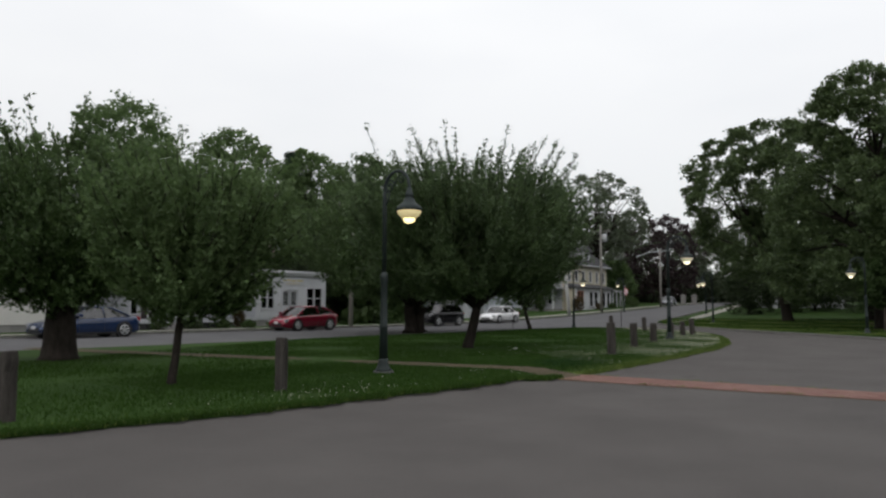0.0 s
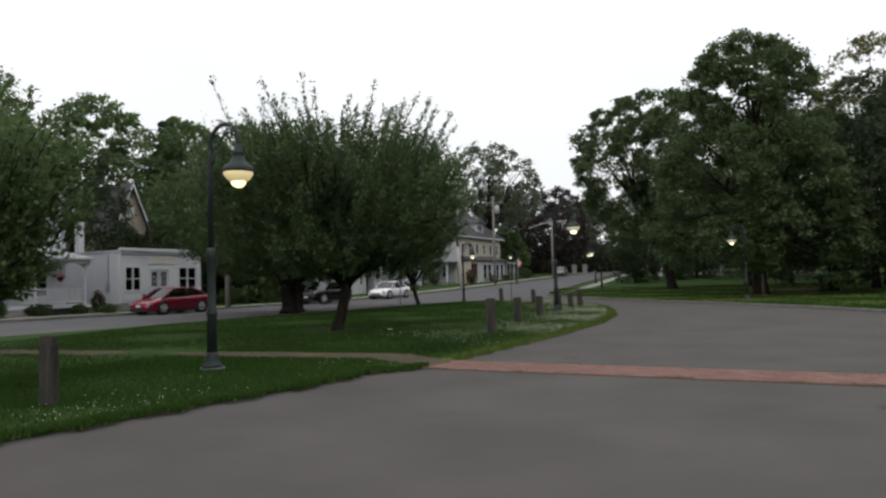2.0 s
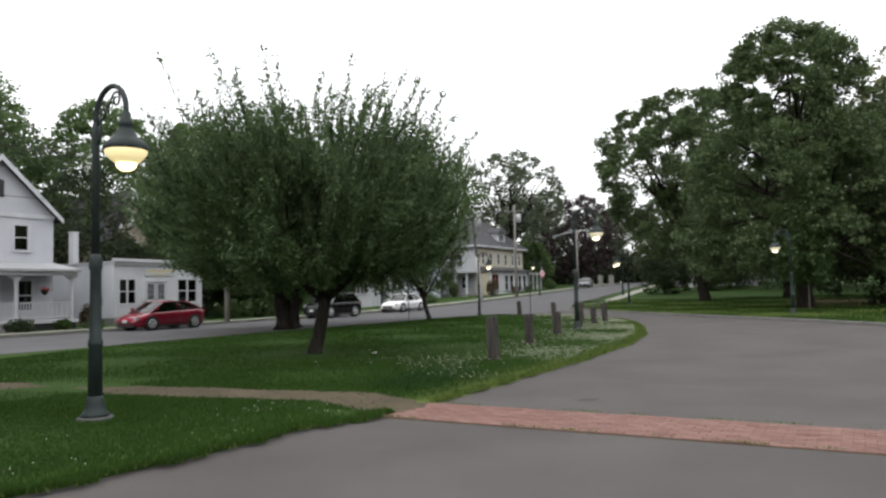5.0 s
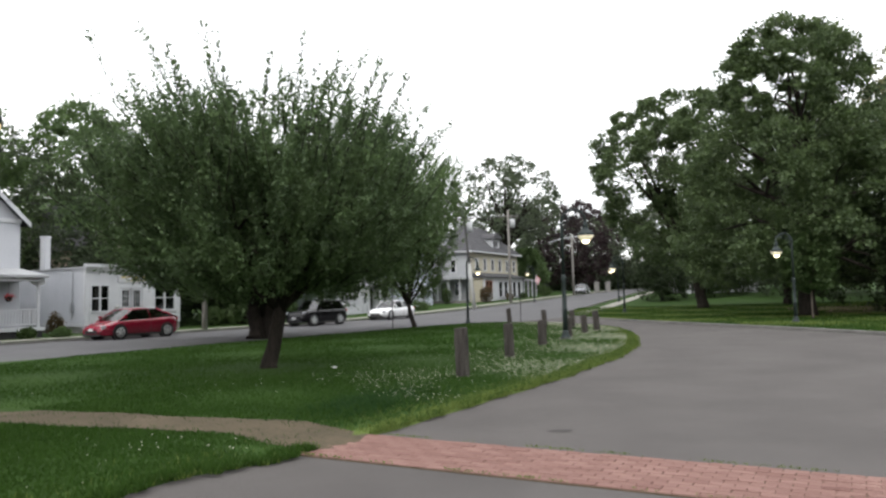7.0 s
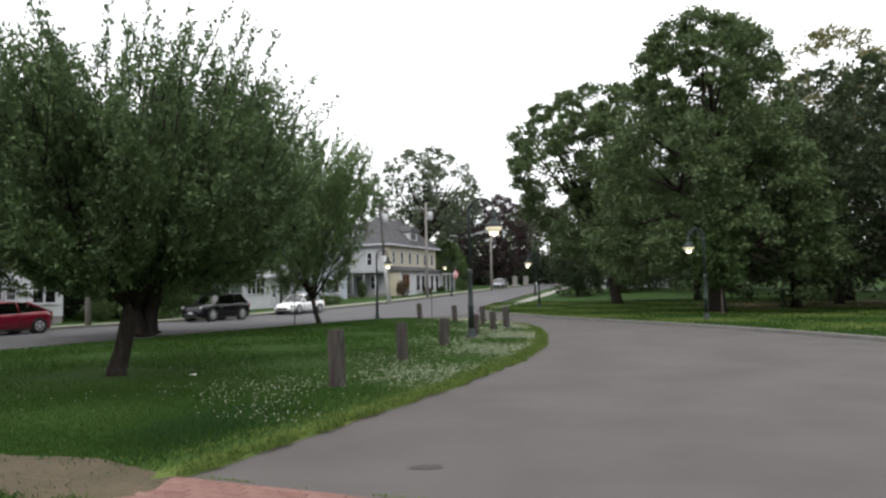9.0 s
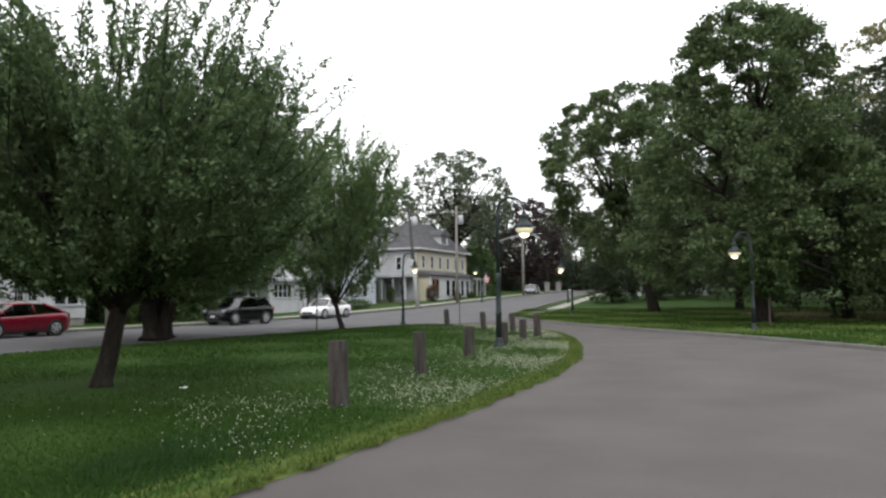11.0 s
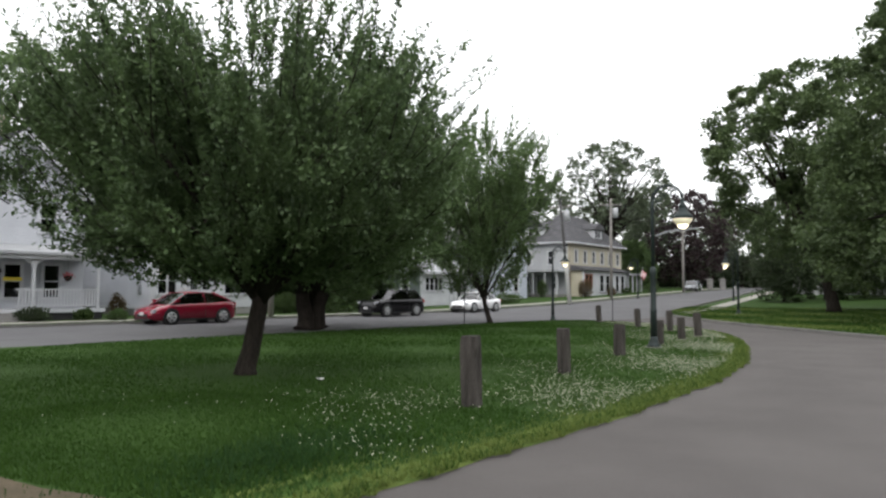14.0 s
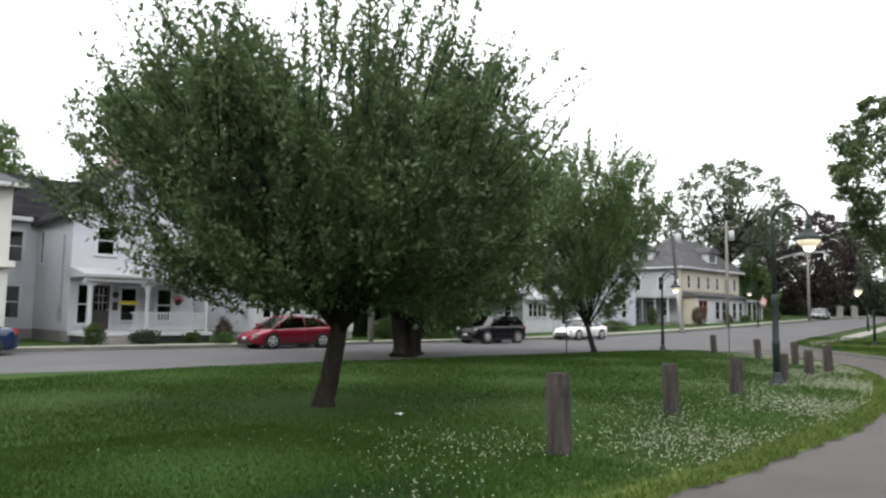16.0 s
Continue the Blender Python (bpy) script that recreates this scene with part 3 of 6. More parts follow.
def lobes(kind, height, radius, base, count, tufts, per, size, centre, rng, loose):
    """Crown of rounded leafy masses with dark hollows between them."""
    cx, cy = centre
    inner = int(count * 0.30)
    n = count + inner
    ph = rng.uniform(0, 6.28, 4)
    t = np.concatenate([(np.arange(count) + rng.uniform(0.1, 0.9, count)) / count, rng.uniform(0.1, 0.85, inner)])
    ang = np.arange(n) * 2.39996 + rng.normal(0, 0.3, n)
    wob = 1 + 0.09 * np.sin(2 * ang + ph[0] + 3 * t) + 0.07 * np.sin(5 * ang + ph[1] - 6 * t)
    lr = size * rng.uniform(0.62, 1.25, n) * (1.08 - 0.3 * t)
    rad = np.maximum(radius * envelope(kind, t) * wob - 0.55 * lr, 0.05 * radius) * rng.uniform(0.88, 1.06, n)
    rad[count:] *= rng.uniform(0.15, 0.6, inner)
    c = np.stack([cx + rad * np.cos(ang), cy + rad * np.sin(ang), base + (height - base - 0.45 * lr) * t], 1)
    out = np.stack([np.cos(ang) * rad / radius, np.sin(ang) * rad / radius, 0.35 + 0.5 * t], 1)
    keep = rng.uniform(0, 1, n) > loose
    c, out, lr = c[keep], out[keep], lr[keep]
    n = len(c)
    v = unit(unit(rng.normal(0, 1, (n, tufts, 3))) + 0.75 * out[:, None])
    far = rng.uniform(0.55, 1.08, (n, tufts, 1))
    tp = c[:, None] + v * far * lr[:, None, None] * np.array([1, 1, 0.78])
    lp = tp[:, :, None] + rng.normal(0, 1, (n, tufts, per, 3)) * (0.155 * lr)[:, None, None, None] * np.array([1.15, 1.15, 0.7])
    ld = np.broadcast_to(v[:, :, None], lp.shape) * 0.7 + np.array([0, 0, -0.15])
    return lp.reshape(-1, 3), ld.reshape(-1, 3), c


def tree(x, y, height, radius, base, trunk_r, shoots, per, leaf, kind, mat, label, seed, bark=None, lean=(0, 0), trunk_h=None, clump=0.5, whip=0.0, limbs=12, stems=1, fork_at=None, narrow=None, name="tree", category="tree", loose=0.08, skew=0.0):
    """A tree: tapered trunk with limbs, and a crown of leafy shoots or masses with gaps between them."""
    rng = np.random.default_rng(seed)
    rnd = random.Random(seed)
    z0 = h(x, y) - 0.02
    t_ob = thing(name, pose(x, y, z0, 0, 0, 0), label, category)
    bark = bark or M_BARK
    th = trunk_h or base * 1.15
    cx, cy = lean[0], lean[1]
    ends, masses = [], None
    if kind == "vase":
        lp, ld, ends = fountain(height, radius, base, shoots, per, clump, whip, lean, rng, skew)
        leaf_mesh("crown", lp, ld, leaf, mat, t_ob, rng, 0.30, narrow or 0.26, 2.2)
    elif kind == "cone":
        t = rng.beta(1.1, 1.25, shoots)
        ang = rng.uniform(0, 2 * np.pi, shoots)
        # tiers of drooping boughs
        t = np.clip(np.round(t * 22 + rng.normal(0, 0.25, shoots)) / 22 + rng.normal(0, 0.012, shoots), 0, 0.99)
        rad = radius * envelope(kind, np.clip(t, 0, 1)) * rng.uniform(0.25, 1.08, shoots) ** 0.5
        p = np.stack([cx + rad * np.cos(ang), cy + rad * np.sin(ang), base + (height - base) * t - 0.16 * rad], 1)
        d = unit(np.stack([np.cos(ang), np.sin(ang), np.full(shoots, -0.22)], 1))
        lp, ld = leaves_along(p - d * 0.4 * clump, d, clump * rng.uniform(0.7, 1.4, shoots), per, rng, 0.05, 0.12 * clump)
        leaf_mesh("crown", lp, ld, leaf, mat, t_ob, rng, 0.35, 0.22)
    else:
        size = clump * 0.82
        count = min(180, max(18, int(2.2 * radius * (height - base) / size ** 2)))
        tufts = 22 if leaf < 0.22 else 15
        lp, ld, masses = lobes(kind, height, radius, base, count, tufts, max(6, shoots * per // (count * 28)), size, lean, rng, loose)
        leaf_mesh("crown", lp, ld, leaf, mat, t_ob, rng, 0.55, narrow or 0.44, 1.6)
    # trunk and limbs in one piece
    bm = bmesh.new()
    fork = Vector((*(fork_at or (cx * 0.5, cy * 0.5)), th))
    for k in range(stems):
        a = 2 * math.pi * k / max(stems, 1) + 0.4
        o = Vector((math.cos(a), math.sin(a), 0)) * (trunk_r * 0.55 if stems > 1 else 0)
        r0 = trunk_r * (0.68 if stems > 1 else 1.0)
        pts = [o * 1.25, o + Vector((0, 0, th * 0.12)), o * 1.0 + fork * 0.35, o * 1.1 + fork * 0.7 + Vector((rnd.uniform(-1, 1), rnd.uniform(-1, 1), 0)) * trunk_r * 0.2, o * (1.9 if stems > 1 else 1) + fork]
        tube(pts, [r0 * 1.35, r0 * 1.05, r0 * 0.92, r0 * 0.86, r0 * 0.78], 12, bm)
    for k in range(limbs):
        a = 2 * math.pi * (k + rnd.uniform(-0.3, 0.3)) / limbs
        tt = rnd.uniform(0.25, 0.9)
        rr = radius * float(envelope(kind, tt)) * rnd.uniform(0.5, 0.85)
        end = Vector((cx + rr * math.cos(a), cy + rr * math.sin(a), base + (height - base) * tt))
        if masses is not None:
            end = Vector(masses[(k * 7) % len(masses)])
            tt = max(0.1, (end.z - base) / (height - base))
        if kind in ("tall", "cone"):
            st = fork + Vector((cx * 0.5, cy * 0.5, (height - th) * 0.75 * tt * 0.7))
        else:
            st = fork - Vector((0, 0, th * rnd.uniform(0.0, 0.14)))
        mid = st.lerp(end, 0.45) + Vector((0, 0, (0.06 if kind != "cone" else -0.02) * height * rnd.uniform(0.2, 1.0)))
        r1 = trunk_r * rnd.uniform(0.32, 0.5)
        tube([st, st.lerp(mid, 0.5) + Vector((rnd.uniform(-1, 1), rnd.uniform(-1, 1), rnd.uniform(-1, 1))) * 0.05 * radius, mid, end], [r1, r1 * 0.8, r1 * 0.55, r1 * 0.12], 7, bm)
        for q in range(2):
            e2 = mid.lerp(end, 0.3) + Vector((rnd.uniform(-1, 1), rnd.uniform(-1, 1), rnd.uniform(-0.2, 1))) * radius * 0.30
            tube([mid, mid.lerp(e2, 0.5) + Vector((0, 0, 0.03 * height)), e2], [r1 * 0.5, r1 * 0.34, r1 * 0.08], 5, bm)
    for a, b in ends:
        tube([a, b], [0.010 + 0.004 * leaf / 0.1, 0.004], 3, bm)
    if kind in ("tall", "cone"):
        tube([fork * 0.97, fork.lerp(Vector((cx, cy, height * 0.9)), 0.5), Vector((cx, cy, height * 0.9))], [trunk_r * 0.75, trunk_r * 0.45, trunk_r * 0.08], 8, bm)
    part("trunk", bm, bark, t_ob, smooth=True)
    return t_ob


# island trees
tree(-6.36, 23.86, 5.9, 3.85, 1.75, 0.175, 520, 21, 0.092, "vase", L_CRAB, "spreading crab apple tree with long leafy shoots", 11, lean=(0.0, 0.1), trunk_h=1.5, clump=0.75, whip=0.85, skew=0.02, limbs=21, fork_at=(0.34, -0.05), narrow=0.25)
tree(-13.5, 38.0, 7.6, 6.2, 1.8, 0.50, 480, 15, 0.16, "vase", L_LIGHT, "old broad crab apple tree with a thick forked trunk", 12, trunk_h=1.5, clump=1.15, whip=1.2, limbs=14, stems=3)
# the brighter leaf colour here paints in backlit haze
tree(-8.9, 47.1, 9.4, 3.5, 1.7, 0.13, 260, 12, 0.145, "vase", L_BACK, "slender young crab apple tree on the island tip", 13, lean=(-0.6, 0), trunk_h=1.3, clump=0.95, whip=0.8, limbs=16)
tree(-8.07, 11.39, 3.75, 1.75, 1.35, 0.075, 250, 14, 0.09, "vase", L_BACK, "small young tree with a thin leaning trunk", 14, lean=(0.1, 0.3), trunk_h=1.4, clump=0.55, whip=0.55, limbs=11)
tree(-14.66, 15.4, 5.5, 2.9, 1.6, 0.42, 330, 15, 0.12, "vase", L_LIGHT, "old crab apple tree with a thick trunk", 15, trunk_h=1.3, clump=0.85, whip=0.9, limbs=12)
# lawn trees across the drive
tree(9.0, 68.6, 17.2, 6.7, 4.2, 0.42, 330, 260, 0.20, "round", L_MAPLE, "large spreading maple with gaps in its crown", 21, lean=(-0.9, 0), trunk_h=3.6, clump=1.4, limbs=30, loose=0.09)
tree(11.9, 50.6, 15.9, 5.5, 2.0, 0.45, 480, 250, 0.165, "tall", L_MAPLE, "tall full-crowned maple on the lawn", 22, lean=(-0.3, 0), trunk_h=3.0, clump=1.6, limbs=26)
tree(11.1, 46.8, 4.6, 1.2, 1.6, 0.05, 120, 16, 0.16, "round", L_LIGHT, "slim young tree beside the lamp", 23, bark=M_BARK_PALE, trunk_h=1.9, clump=0.45, limbs=7)
for k, (wx, wy, wh, wr) in enumerate(((17.5, 55, 12.0, 4.5), (21, 49, 13.0, 4.8), (22, 60, 15.5, 5.5), (28, 52, 14.5, 5.5), (16, 72, 15, 6), (24, 72, 17, 6.5), (33, 62, 17, 6.5), (31, 44, 14, 5.5), (40, 52, 16, 6), (23, 88, 16, 6.5))):
    tree(wx, wy, wh, wr, 1.2, 0.32, 200, 110, 0.24, "tall" if k % 2 else "round", L_DARK, "tall dark shade tree at the edge of the woods", 30 + k, trunk_h=2.6, clump=1.8, limbs=10)
for k, (wx, wy, wh, wr) in enumerate(((7.4, 86.0, 5.0, 2.4), (11.5, 92.0, 6.0, 2.8), (15.5, 96.0, 7.0, 3.2))):
    tree(wx, wy, wh, wr, 0.5, 0.14, 120, 90, 0.2, "round", L_DARK, "low dark tree in the undergrowth up the hill", 140 + k, trunk_h=1.5, clump=1.2, limbs=7)
# this crown is tinted yellowish as if catching low evening light
tree(25.2, 66, 20.0, 4.8, 8.0, 0.3, 200, 90, 0.2, "round", L_EVENING, "tall airy tree with leaves coloured yellowish for evening light", 45, trunk_h=9.0, clump=1.25, limbs=22, loose=0.35)
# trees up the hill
tree(-11.5, 112, 20.0, 7.2, 8.0, 0.5, 90, 130, 0.32, "round", L_HAZED, "tall airy oak with open crown up the hill", 51, trunk_h=8.0, clump=1.45, limbs=30, loose=0.30)
tree(-2.2, 133, 15.0, 6.4, 1.6, 0.5, 200, 90, 0.36, "round", L_PURPLE, "dark purple-leaved beech up the hill", 52, trunk_h=3, clump=1.6, limbs=10)
tree(-8.5, 136, 16.5, 4.6, 3.0, 0.4, 100, 80, 0.34, "tall", L_HAZED, "tall green tree far up the hill, coloured pale for haze", 53, trunk_h=5, clump=1.5, limbs=10)
tree(-9.2, 118, 7.0, 2.8, 1.0, 0.16, 140, 30, 0.36, "round", L_BACK, "small bright green street tree", 54, trunk_h=1.6, clump=1.0, limbs=8, loose=0.0)
tree(-21.5, 100, 15.5, 3.6, 2.0, 0.35, 700, 32, 0.30, "cone", L_SPRUCE, "dark spruce behind the houses", 55, trunk_h=2.5, clump=1.0, limbs=14)
# woods in the leaf colour paled for haze
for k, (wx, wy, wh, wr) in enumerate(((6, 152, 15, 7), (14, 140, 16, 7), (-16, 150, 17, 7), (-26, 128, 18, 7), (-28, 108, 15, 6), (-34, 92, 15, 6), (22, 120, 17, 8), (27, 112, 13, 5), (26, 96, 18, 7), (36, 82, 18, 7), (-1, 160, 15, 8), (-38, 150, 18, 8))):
    tree(wx, wy, wh, wr, 1.5, 0.4, 130, 90, 0.42, "round", L_HAZED, "leafy tree in the far woods up the hill", 60 + k, trunk_h=3.0, clump=1.8, limbs=8)
# trees behind the houses
for k, (wx, wy, wh, wr, mt) in enumerate(((-46, 52, 19.5, 6.0, L_BACK), (-40, 60, 18, 5.5, L_BACK), (-52, 62, 18, 6.5, L_HAZED), (-35, 66, 16.8, 5.2, L_BACK), (-31, 72, 17.2, 5.5, L_CRAB), (-58, 44, 17, 6.5, L_BACK), (-38, 80, 16, 6, L_HAZED), (-28, 62, 9.5, 3.6, L_LIGHT), (-24.5, 57.5, 9.5, 3.4, L_LIGHT), (-64, 30, 17, 7, L_HAZED), (-56, 20, 15, 6, L_HAZED))):
    tree(wx, wy, wh, wr, 1.0, 0.35, 190, 200, 0.28, "tall" if k % 3 == 0 else "round", mt, "tall leafy tree behind the houses", 80 + k, trunk_h=3.0, clump=2.2, limbs=9, loose=0.0)
tree(-44, 78, 19.8, 4.4, 2.0, 0.35, 900, 34, 0.30, "cone", L_SPRUCE, "tall dark spruce behind the shop", 95, trunk_h=2.5, clump=1.0, limbs=14)


def belt(points, per_metre, tall, label, seed):
    """A belt of far undergrowth and low boughs closing the view."""
    rng = np.random.default_rng(seed)
    pts, dirs = [], []
    for (xa, ya), (xb, yb) in zip(points, points[1:]):
        m = int(math.hypot(xb - xa, yb - ya) * per_metre)
        f = rng.uniform(0, 1, m)
        x, y = xa + (xb - xa) * f + rng.normal(0, 2.5, m), ya + (yb - ya) * f + rng.normal(0, 2.5, m)
        top = tall * (0.75 + 0.2 * np.sin(x * 0.31 + y * 0.23) + 0.15 * np.sin(x * 0.83 - y * 0.71))
        pts.append(np.stack([x, y, rise(x, y) + top * rng.uniform(0, 1, m) ** 1.35], 1))
    p = np.concatenate(pts)
    return tagged(leaf_mesh("woods", p, rng.normal(0, 1, p.shape), 0.9, L_DARK, None, rng, 0.5, 0.46), label, "woods", kind="stuff")


belt([(-78, 8), (-72, 60), (-58, 110), (-40, 158), (0, 172), (40, 165), (62, 120), (60, 75), (48, 45), (50, 0)], 190, 8.5, "dark belt of far undergrowth and low trees", 7)
# added out of view to close the south side and block low sky light
belt([(50, 0), (40, -40), (-20, -50), (-70, -30), (-78, 8)], 60, 11, "unseen dark belt of trees added behind the drive", 8)


# ---------- lamps ----------
def street_lamp(x, y, turn, label, pale=False, size=1.0):
    """Gooseneck street lamp with a bell shade, about 4.2 m high. Its arm reaches along +x before turning."""
    t = thing("street_lamp", pose(x, y, h(x, y) + (0.03 if y < 52 and x < 2 else 0.10), 0, 0, turn) @ Matrix.Scale(size, 4), label, "street lamp", "street lamps")
    part("footing", lathe([(0.215, -0.1), (0.215, 0.03), (0.20, 0.05)], 20), M_LAMP_FOOT, t, "round concrete footing")
    part("base", lathe([(0.17, 0.05), (0.17, 0.085), (0.135, 0.11), (0.115, 0.18), (0.10, 0.24), (0.092, 0.30)], 16), M_LAMP, t, smooth=True)
    part("lower_pole", lathe([(0.088, 0.28), (0.078, 0.9), (0.090, 0.92), (0.090, 0.97), (0.074, 1.0), (0.066, 1.85), (0.080, 1.88), (0.080, 1.98), (0.052, 2.06)], 14), M_LAMP, t, smooth=True)
    part("upper_pole", lathe([(0.05, 2.05), (0.045, 3.62), (0.04, 3.72)], 12), M_LAMP, t, smooth=True)
    arc = [(0, 0, 3.55), (0, 0, 3.75)] + [(0.37 - 0.37 * math.cos(a), 0, 3.76 + 0.36 * math.sin(a)) for a in [math.pi * i / 12 for i in range(1, 13)]] + [(0.74, 0, 3.72)]
    part("arm", tube(arc, 0.034, 10), M_LAMP, t, smooth=True)
    scroll = [(0.04 + 0.15 * (1 - i / 22) * math.cos(0.55 * i) + 0.12, 0, 3.82 + 0.15 * (1 - i / 22) * math.sin(0.55 * i)) for i in range(18)]
    part("scroll", tube(scroll, 0.017, 6), M_LAMP, t, smooth=True)
    curl = [(0.50 + 0.11 * (1 - i / 20) * math.cos(2.6 - 0.55 * i), 0, 3.93 + 0.11 * (1 - i / 20) * math.sin(2.6 - 0.55 * i)) for i in range(15)]
    part("scroll", tube([(0.30, 0, 3.85)] + curl, 0.014, 6), M_LAMP, t, smooth=True)
    part("scroll", tube([(0.02, 0, 3.42), (0.10, 0, 3.52), (0.14, 0, 3.66), (0.09, 0, 3.74), (0.05, 0, 3.68)], 0.016, 6), M_LAMP, t, smooth=True)
    cap = part("shade", lathe([(0.03, 3.74), (0.055, 3.72), (0.055, 3.64), (0.085, 3.61), (0.085, 3.56), (0.07, 3.55), (0.105, 3.50), (0.125, 3.44), (0.20, 3.38), (0.25, 3.33), (0.262, 3.27), (0.25, 3.262), (0.16, 3.31), (0.03, 3.33)], 24, 0.74), M_LAMP, t, "dark bell shade", smooth=True)
    part("reflector", lathe([(0.20, 3.285), (0.240, 3.262), (0.238, 3.225), (0.185, 3.155), (0.115, 3.105)], 24, 0.74), M_SKIRT_PALE if pale else M_SKIRT, cap, "faintly lit glass skirt", smooth=True)
    part("globe", lathe([(0.112, 3.150), (0.122, 3.115), (0.112, 3.075), (0.085, 3.04), (0.048, 3.02), (0.005, 3.012)], 20, 0.74), M_BULB_FAR if pale else M_BULB, t, "glowing glass globe", smooth=True)
    return t


street_lamp(-5.51, 14.66, -26, "dark green gooseneck street lamp, lit, on the lawn")
street_lamp(-0.17, 33.4, -4, "dark green gooseneck street lamp, lit, by the timber posts", pale=True, size=1.065)
street_lamp(9.25, 42.4, 195, "dark gooseneck street lamp, lit, before the maple", pale=True, size=0.94)
street_lamp(-6.68, 51.4, -12, "dark gooseneck street lamp, lit, at the island tip", pale=True, size=0.95)
street_lamp(2.85, 63.6, 190, "dark gooseneck street lamp, lit, beside the footpath", pale=True, size=1.0)
street_lamp(3.1, 86.0, 190, "distant gooseneck street lamp, lit, up the hill", pale=True)
street_lamp(-6.2, 93.0, 200, "distant gooseneck street lamp, lit, before the yellow house", pale=True)


# ---------- timber posts ----------
def timber_post(x, y, seed, tilt=(0, 0), tall=0.92, turn=0.0, half=0.118):
    """A stout weathered timber post with a worn top and a slot in one side."""
    rnd = random.Random(seed)
    bm = bmesh.new()
    n, rows = 16, 9
    rings = []
    for j in range(rows):
        f = j / (rows - 1)
        ring = []
        for i in range(n):
            a = 2 * math.pi * i / n
            c, s = math.cos(a), math.sin(a)
            k = half / max(abs(c), abs(s)) ** 0.72
            k *= 1 + rnd.uniform(-0.03, 0.03) - 0.05 * (1 - abs(2 * f - 1)) * 0.3
            if i in (14, 15, 0) and 0.18 < f < 0.86:
                k -= 0.035
            if j == rows - 1:
                k *= 0.90
            ring.append(bm.verts.new((k * c, k * s * 0.92, -0.15 + (tall + 0.15) * f + (rnd.uniform(-0.012, 0.012) if j == rows - 1 else 0))))
        rings.append(ring)
    for a, b in zip(rings, rings[1:]):
        for i in range(n):
            j = (i + 1) % n
            bm.faces.new((a[i], a[j], b[j], b[i]))
    c = bm.verts.new((0, 0, tall + 0.008))
    for i in range(n):
        bm.faces.new((rings[-1][i], rings[-1][(i + 1) % n], c))
    ob = part("timber_post", bm, M_POST)
    ob.matrix_world = pose(x, y, h(x, y) + 0.02, tilt[0], tilt[1], turn)
    return tagged(ob, "stout weathered brown timber post with a slotted side", "post", "timber posts on the island")


for k, (x, y, tx, ty, tall) in enumerate(((-1.6, 22.08, 1, -1.0, 0.93), (-1.22, 26.35, 0, -1.5, 0.84), (-0.74, 30.6, -1, 0, 0.76), (-0.10, 34.6, 0, 0, 0.72), (0.40, 37.2, 1, -2.5, 0.73), (0.86, 38.9, 1, -3.5, 0.85),
                                         (-0.22, 42.4, 0, -3, 0.82), (-1.70, 45.3, 0, -3.5, 0.82), (-3.95, 49.4, 0, -3.5, 0.87), (-5.8, 11.15, 0, 0, 0.86), (-7.46, 7.63, 0, 0, 0.86))):
    timber_post(x, y, 200 + k, (tx, ty), tall, 12 * math.sin(k * 2.3), 0.126 if k < 9 else 0.088)


# ---------- signs and poles ----------
def sign_post(x, y, tall, wide, high, label):
    t = thing("street_sign", pose(x, y, h(x, y), 0, 0, 100), label, "street sign")
    part("post", boxes((-0.03, 0.03, -0.02, 0.02, -0.2, tall)), M_TRIM, t)
    part("plate", boxes((-wide / 2, wide / 2, -0.032, -0.022, tall - high, tall + 0.02), bevel=0.003), M_SIGN, t, "worn metal plate seen edge-lit")
    return t


sign_post(-9.62, 45.4, 2.3, 0.32, 0.42, "narrow street sign on a thin dark post")
sign_post(-3.38, 50.0, 2.3, 0.30, 0.46, "street sign on a thin steel post by the island tip")


def utility_pole(x, y, tall, lean, bar, label, drum=True, guard=0.0):
    z = h(x, y)
    t = thing("utility_pole", pose(x, y, z, lean[0], lean[1], 16.7), label, "utility pole", "utility poles")
    part("pole", lathe([(0.17, -0.4), (0.15, tall * 0.5), (0.11, tall)], 12), M_POLE_DARK if guard else M_POLE, t, smooth=True)
    if guard:
        part("cable_guard", lathe([(0.185, 0.02), (0.175, guard - 0.05), (0.155, guard)], 12), M_SIGN, t, "pale sheathing round the foot of the pole", smooth=True)
    part("crossarm", boxes((-bar[0], bar[1], -0.06, 0.06, tall - 0.75, tall - 0.62), bevel=0.01), M_POLE, t)
    for k in range(3):
        part("insulator", lathe([(0.03, tall - 0.62), (0.05, tall - 0.56), (0.035, tall - 0.5), (0.045, tall - 0.45)], 8, -bar[0] * 0.85 + k * (bar[0] + bar[1]) * 0.42), M_SIGN, t)
    if drum:
        part("transformer", lathe([(0.26, tall - 2.0), (0.30, tall - 1.96), (0.30, tall - 1.1), (0.22, tall - 1.02), (0.05, tall - 1.0)], 14, 0.46), M_STEEL, t, "grey steel transformer drum", smooth=True)
    return t


utility_pole(-10.9, 79.0, 9.6, (0.6, -5.2), (1.1, 1.1), "leaning utility pole, dark above and pale below, with transformer", guard=4.6)
utility_pole(-8.6, 90.0, 10.6, (0, 0), (1.2, 1.2), "brown wooden utility pole with transformer drum")
t3 = utility_pole(-2.2, 110.0, 8.4, (0, 0), (0.3, 0.3), "thin wooden pole with a long street light bar", drum=False)
part("light_bar", tube([(-3.4, 0, 7.3), (-1.5, 0, 7.95), (0, 0, 8.1), (1.9, 0, 8.25)], 0.07, 6), M_STEEL, t3, "long pale light arm")
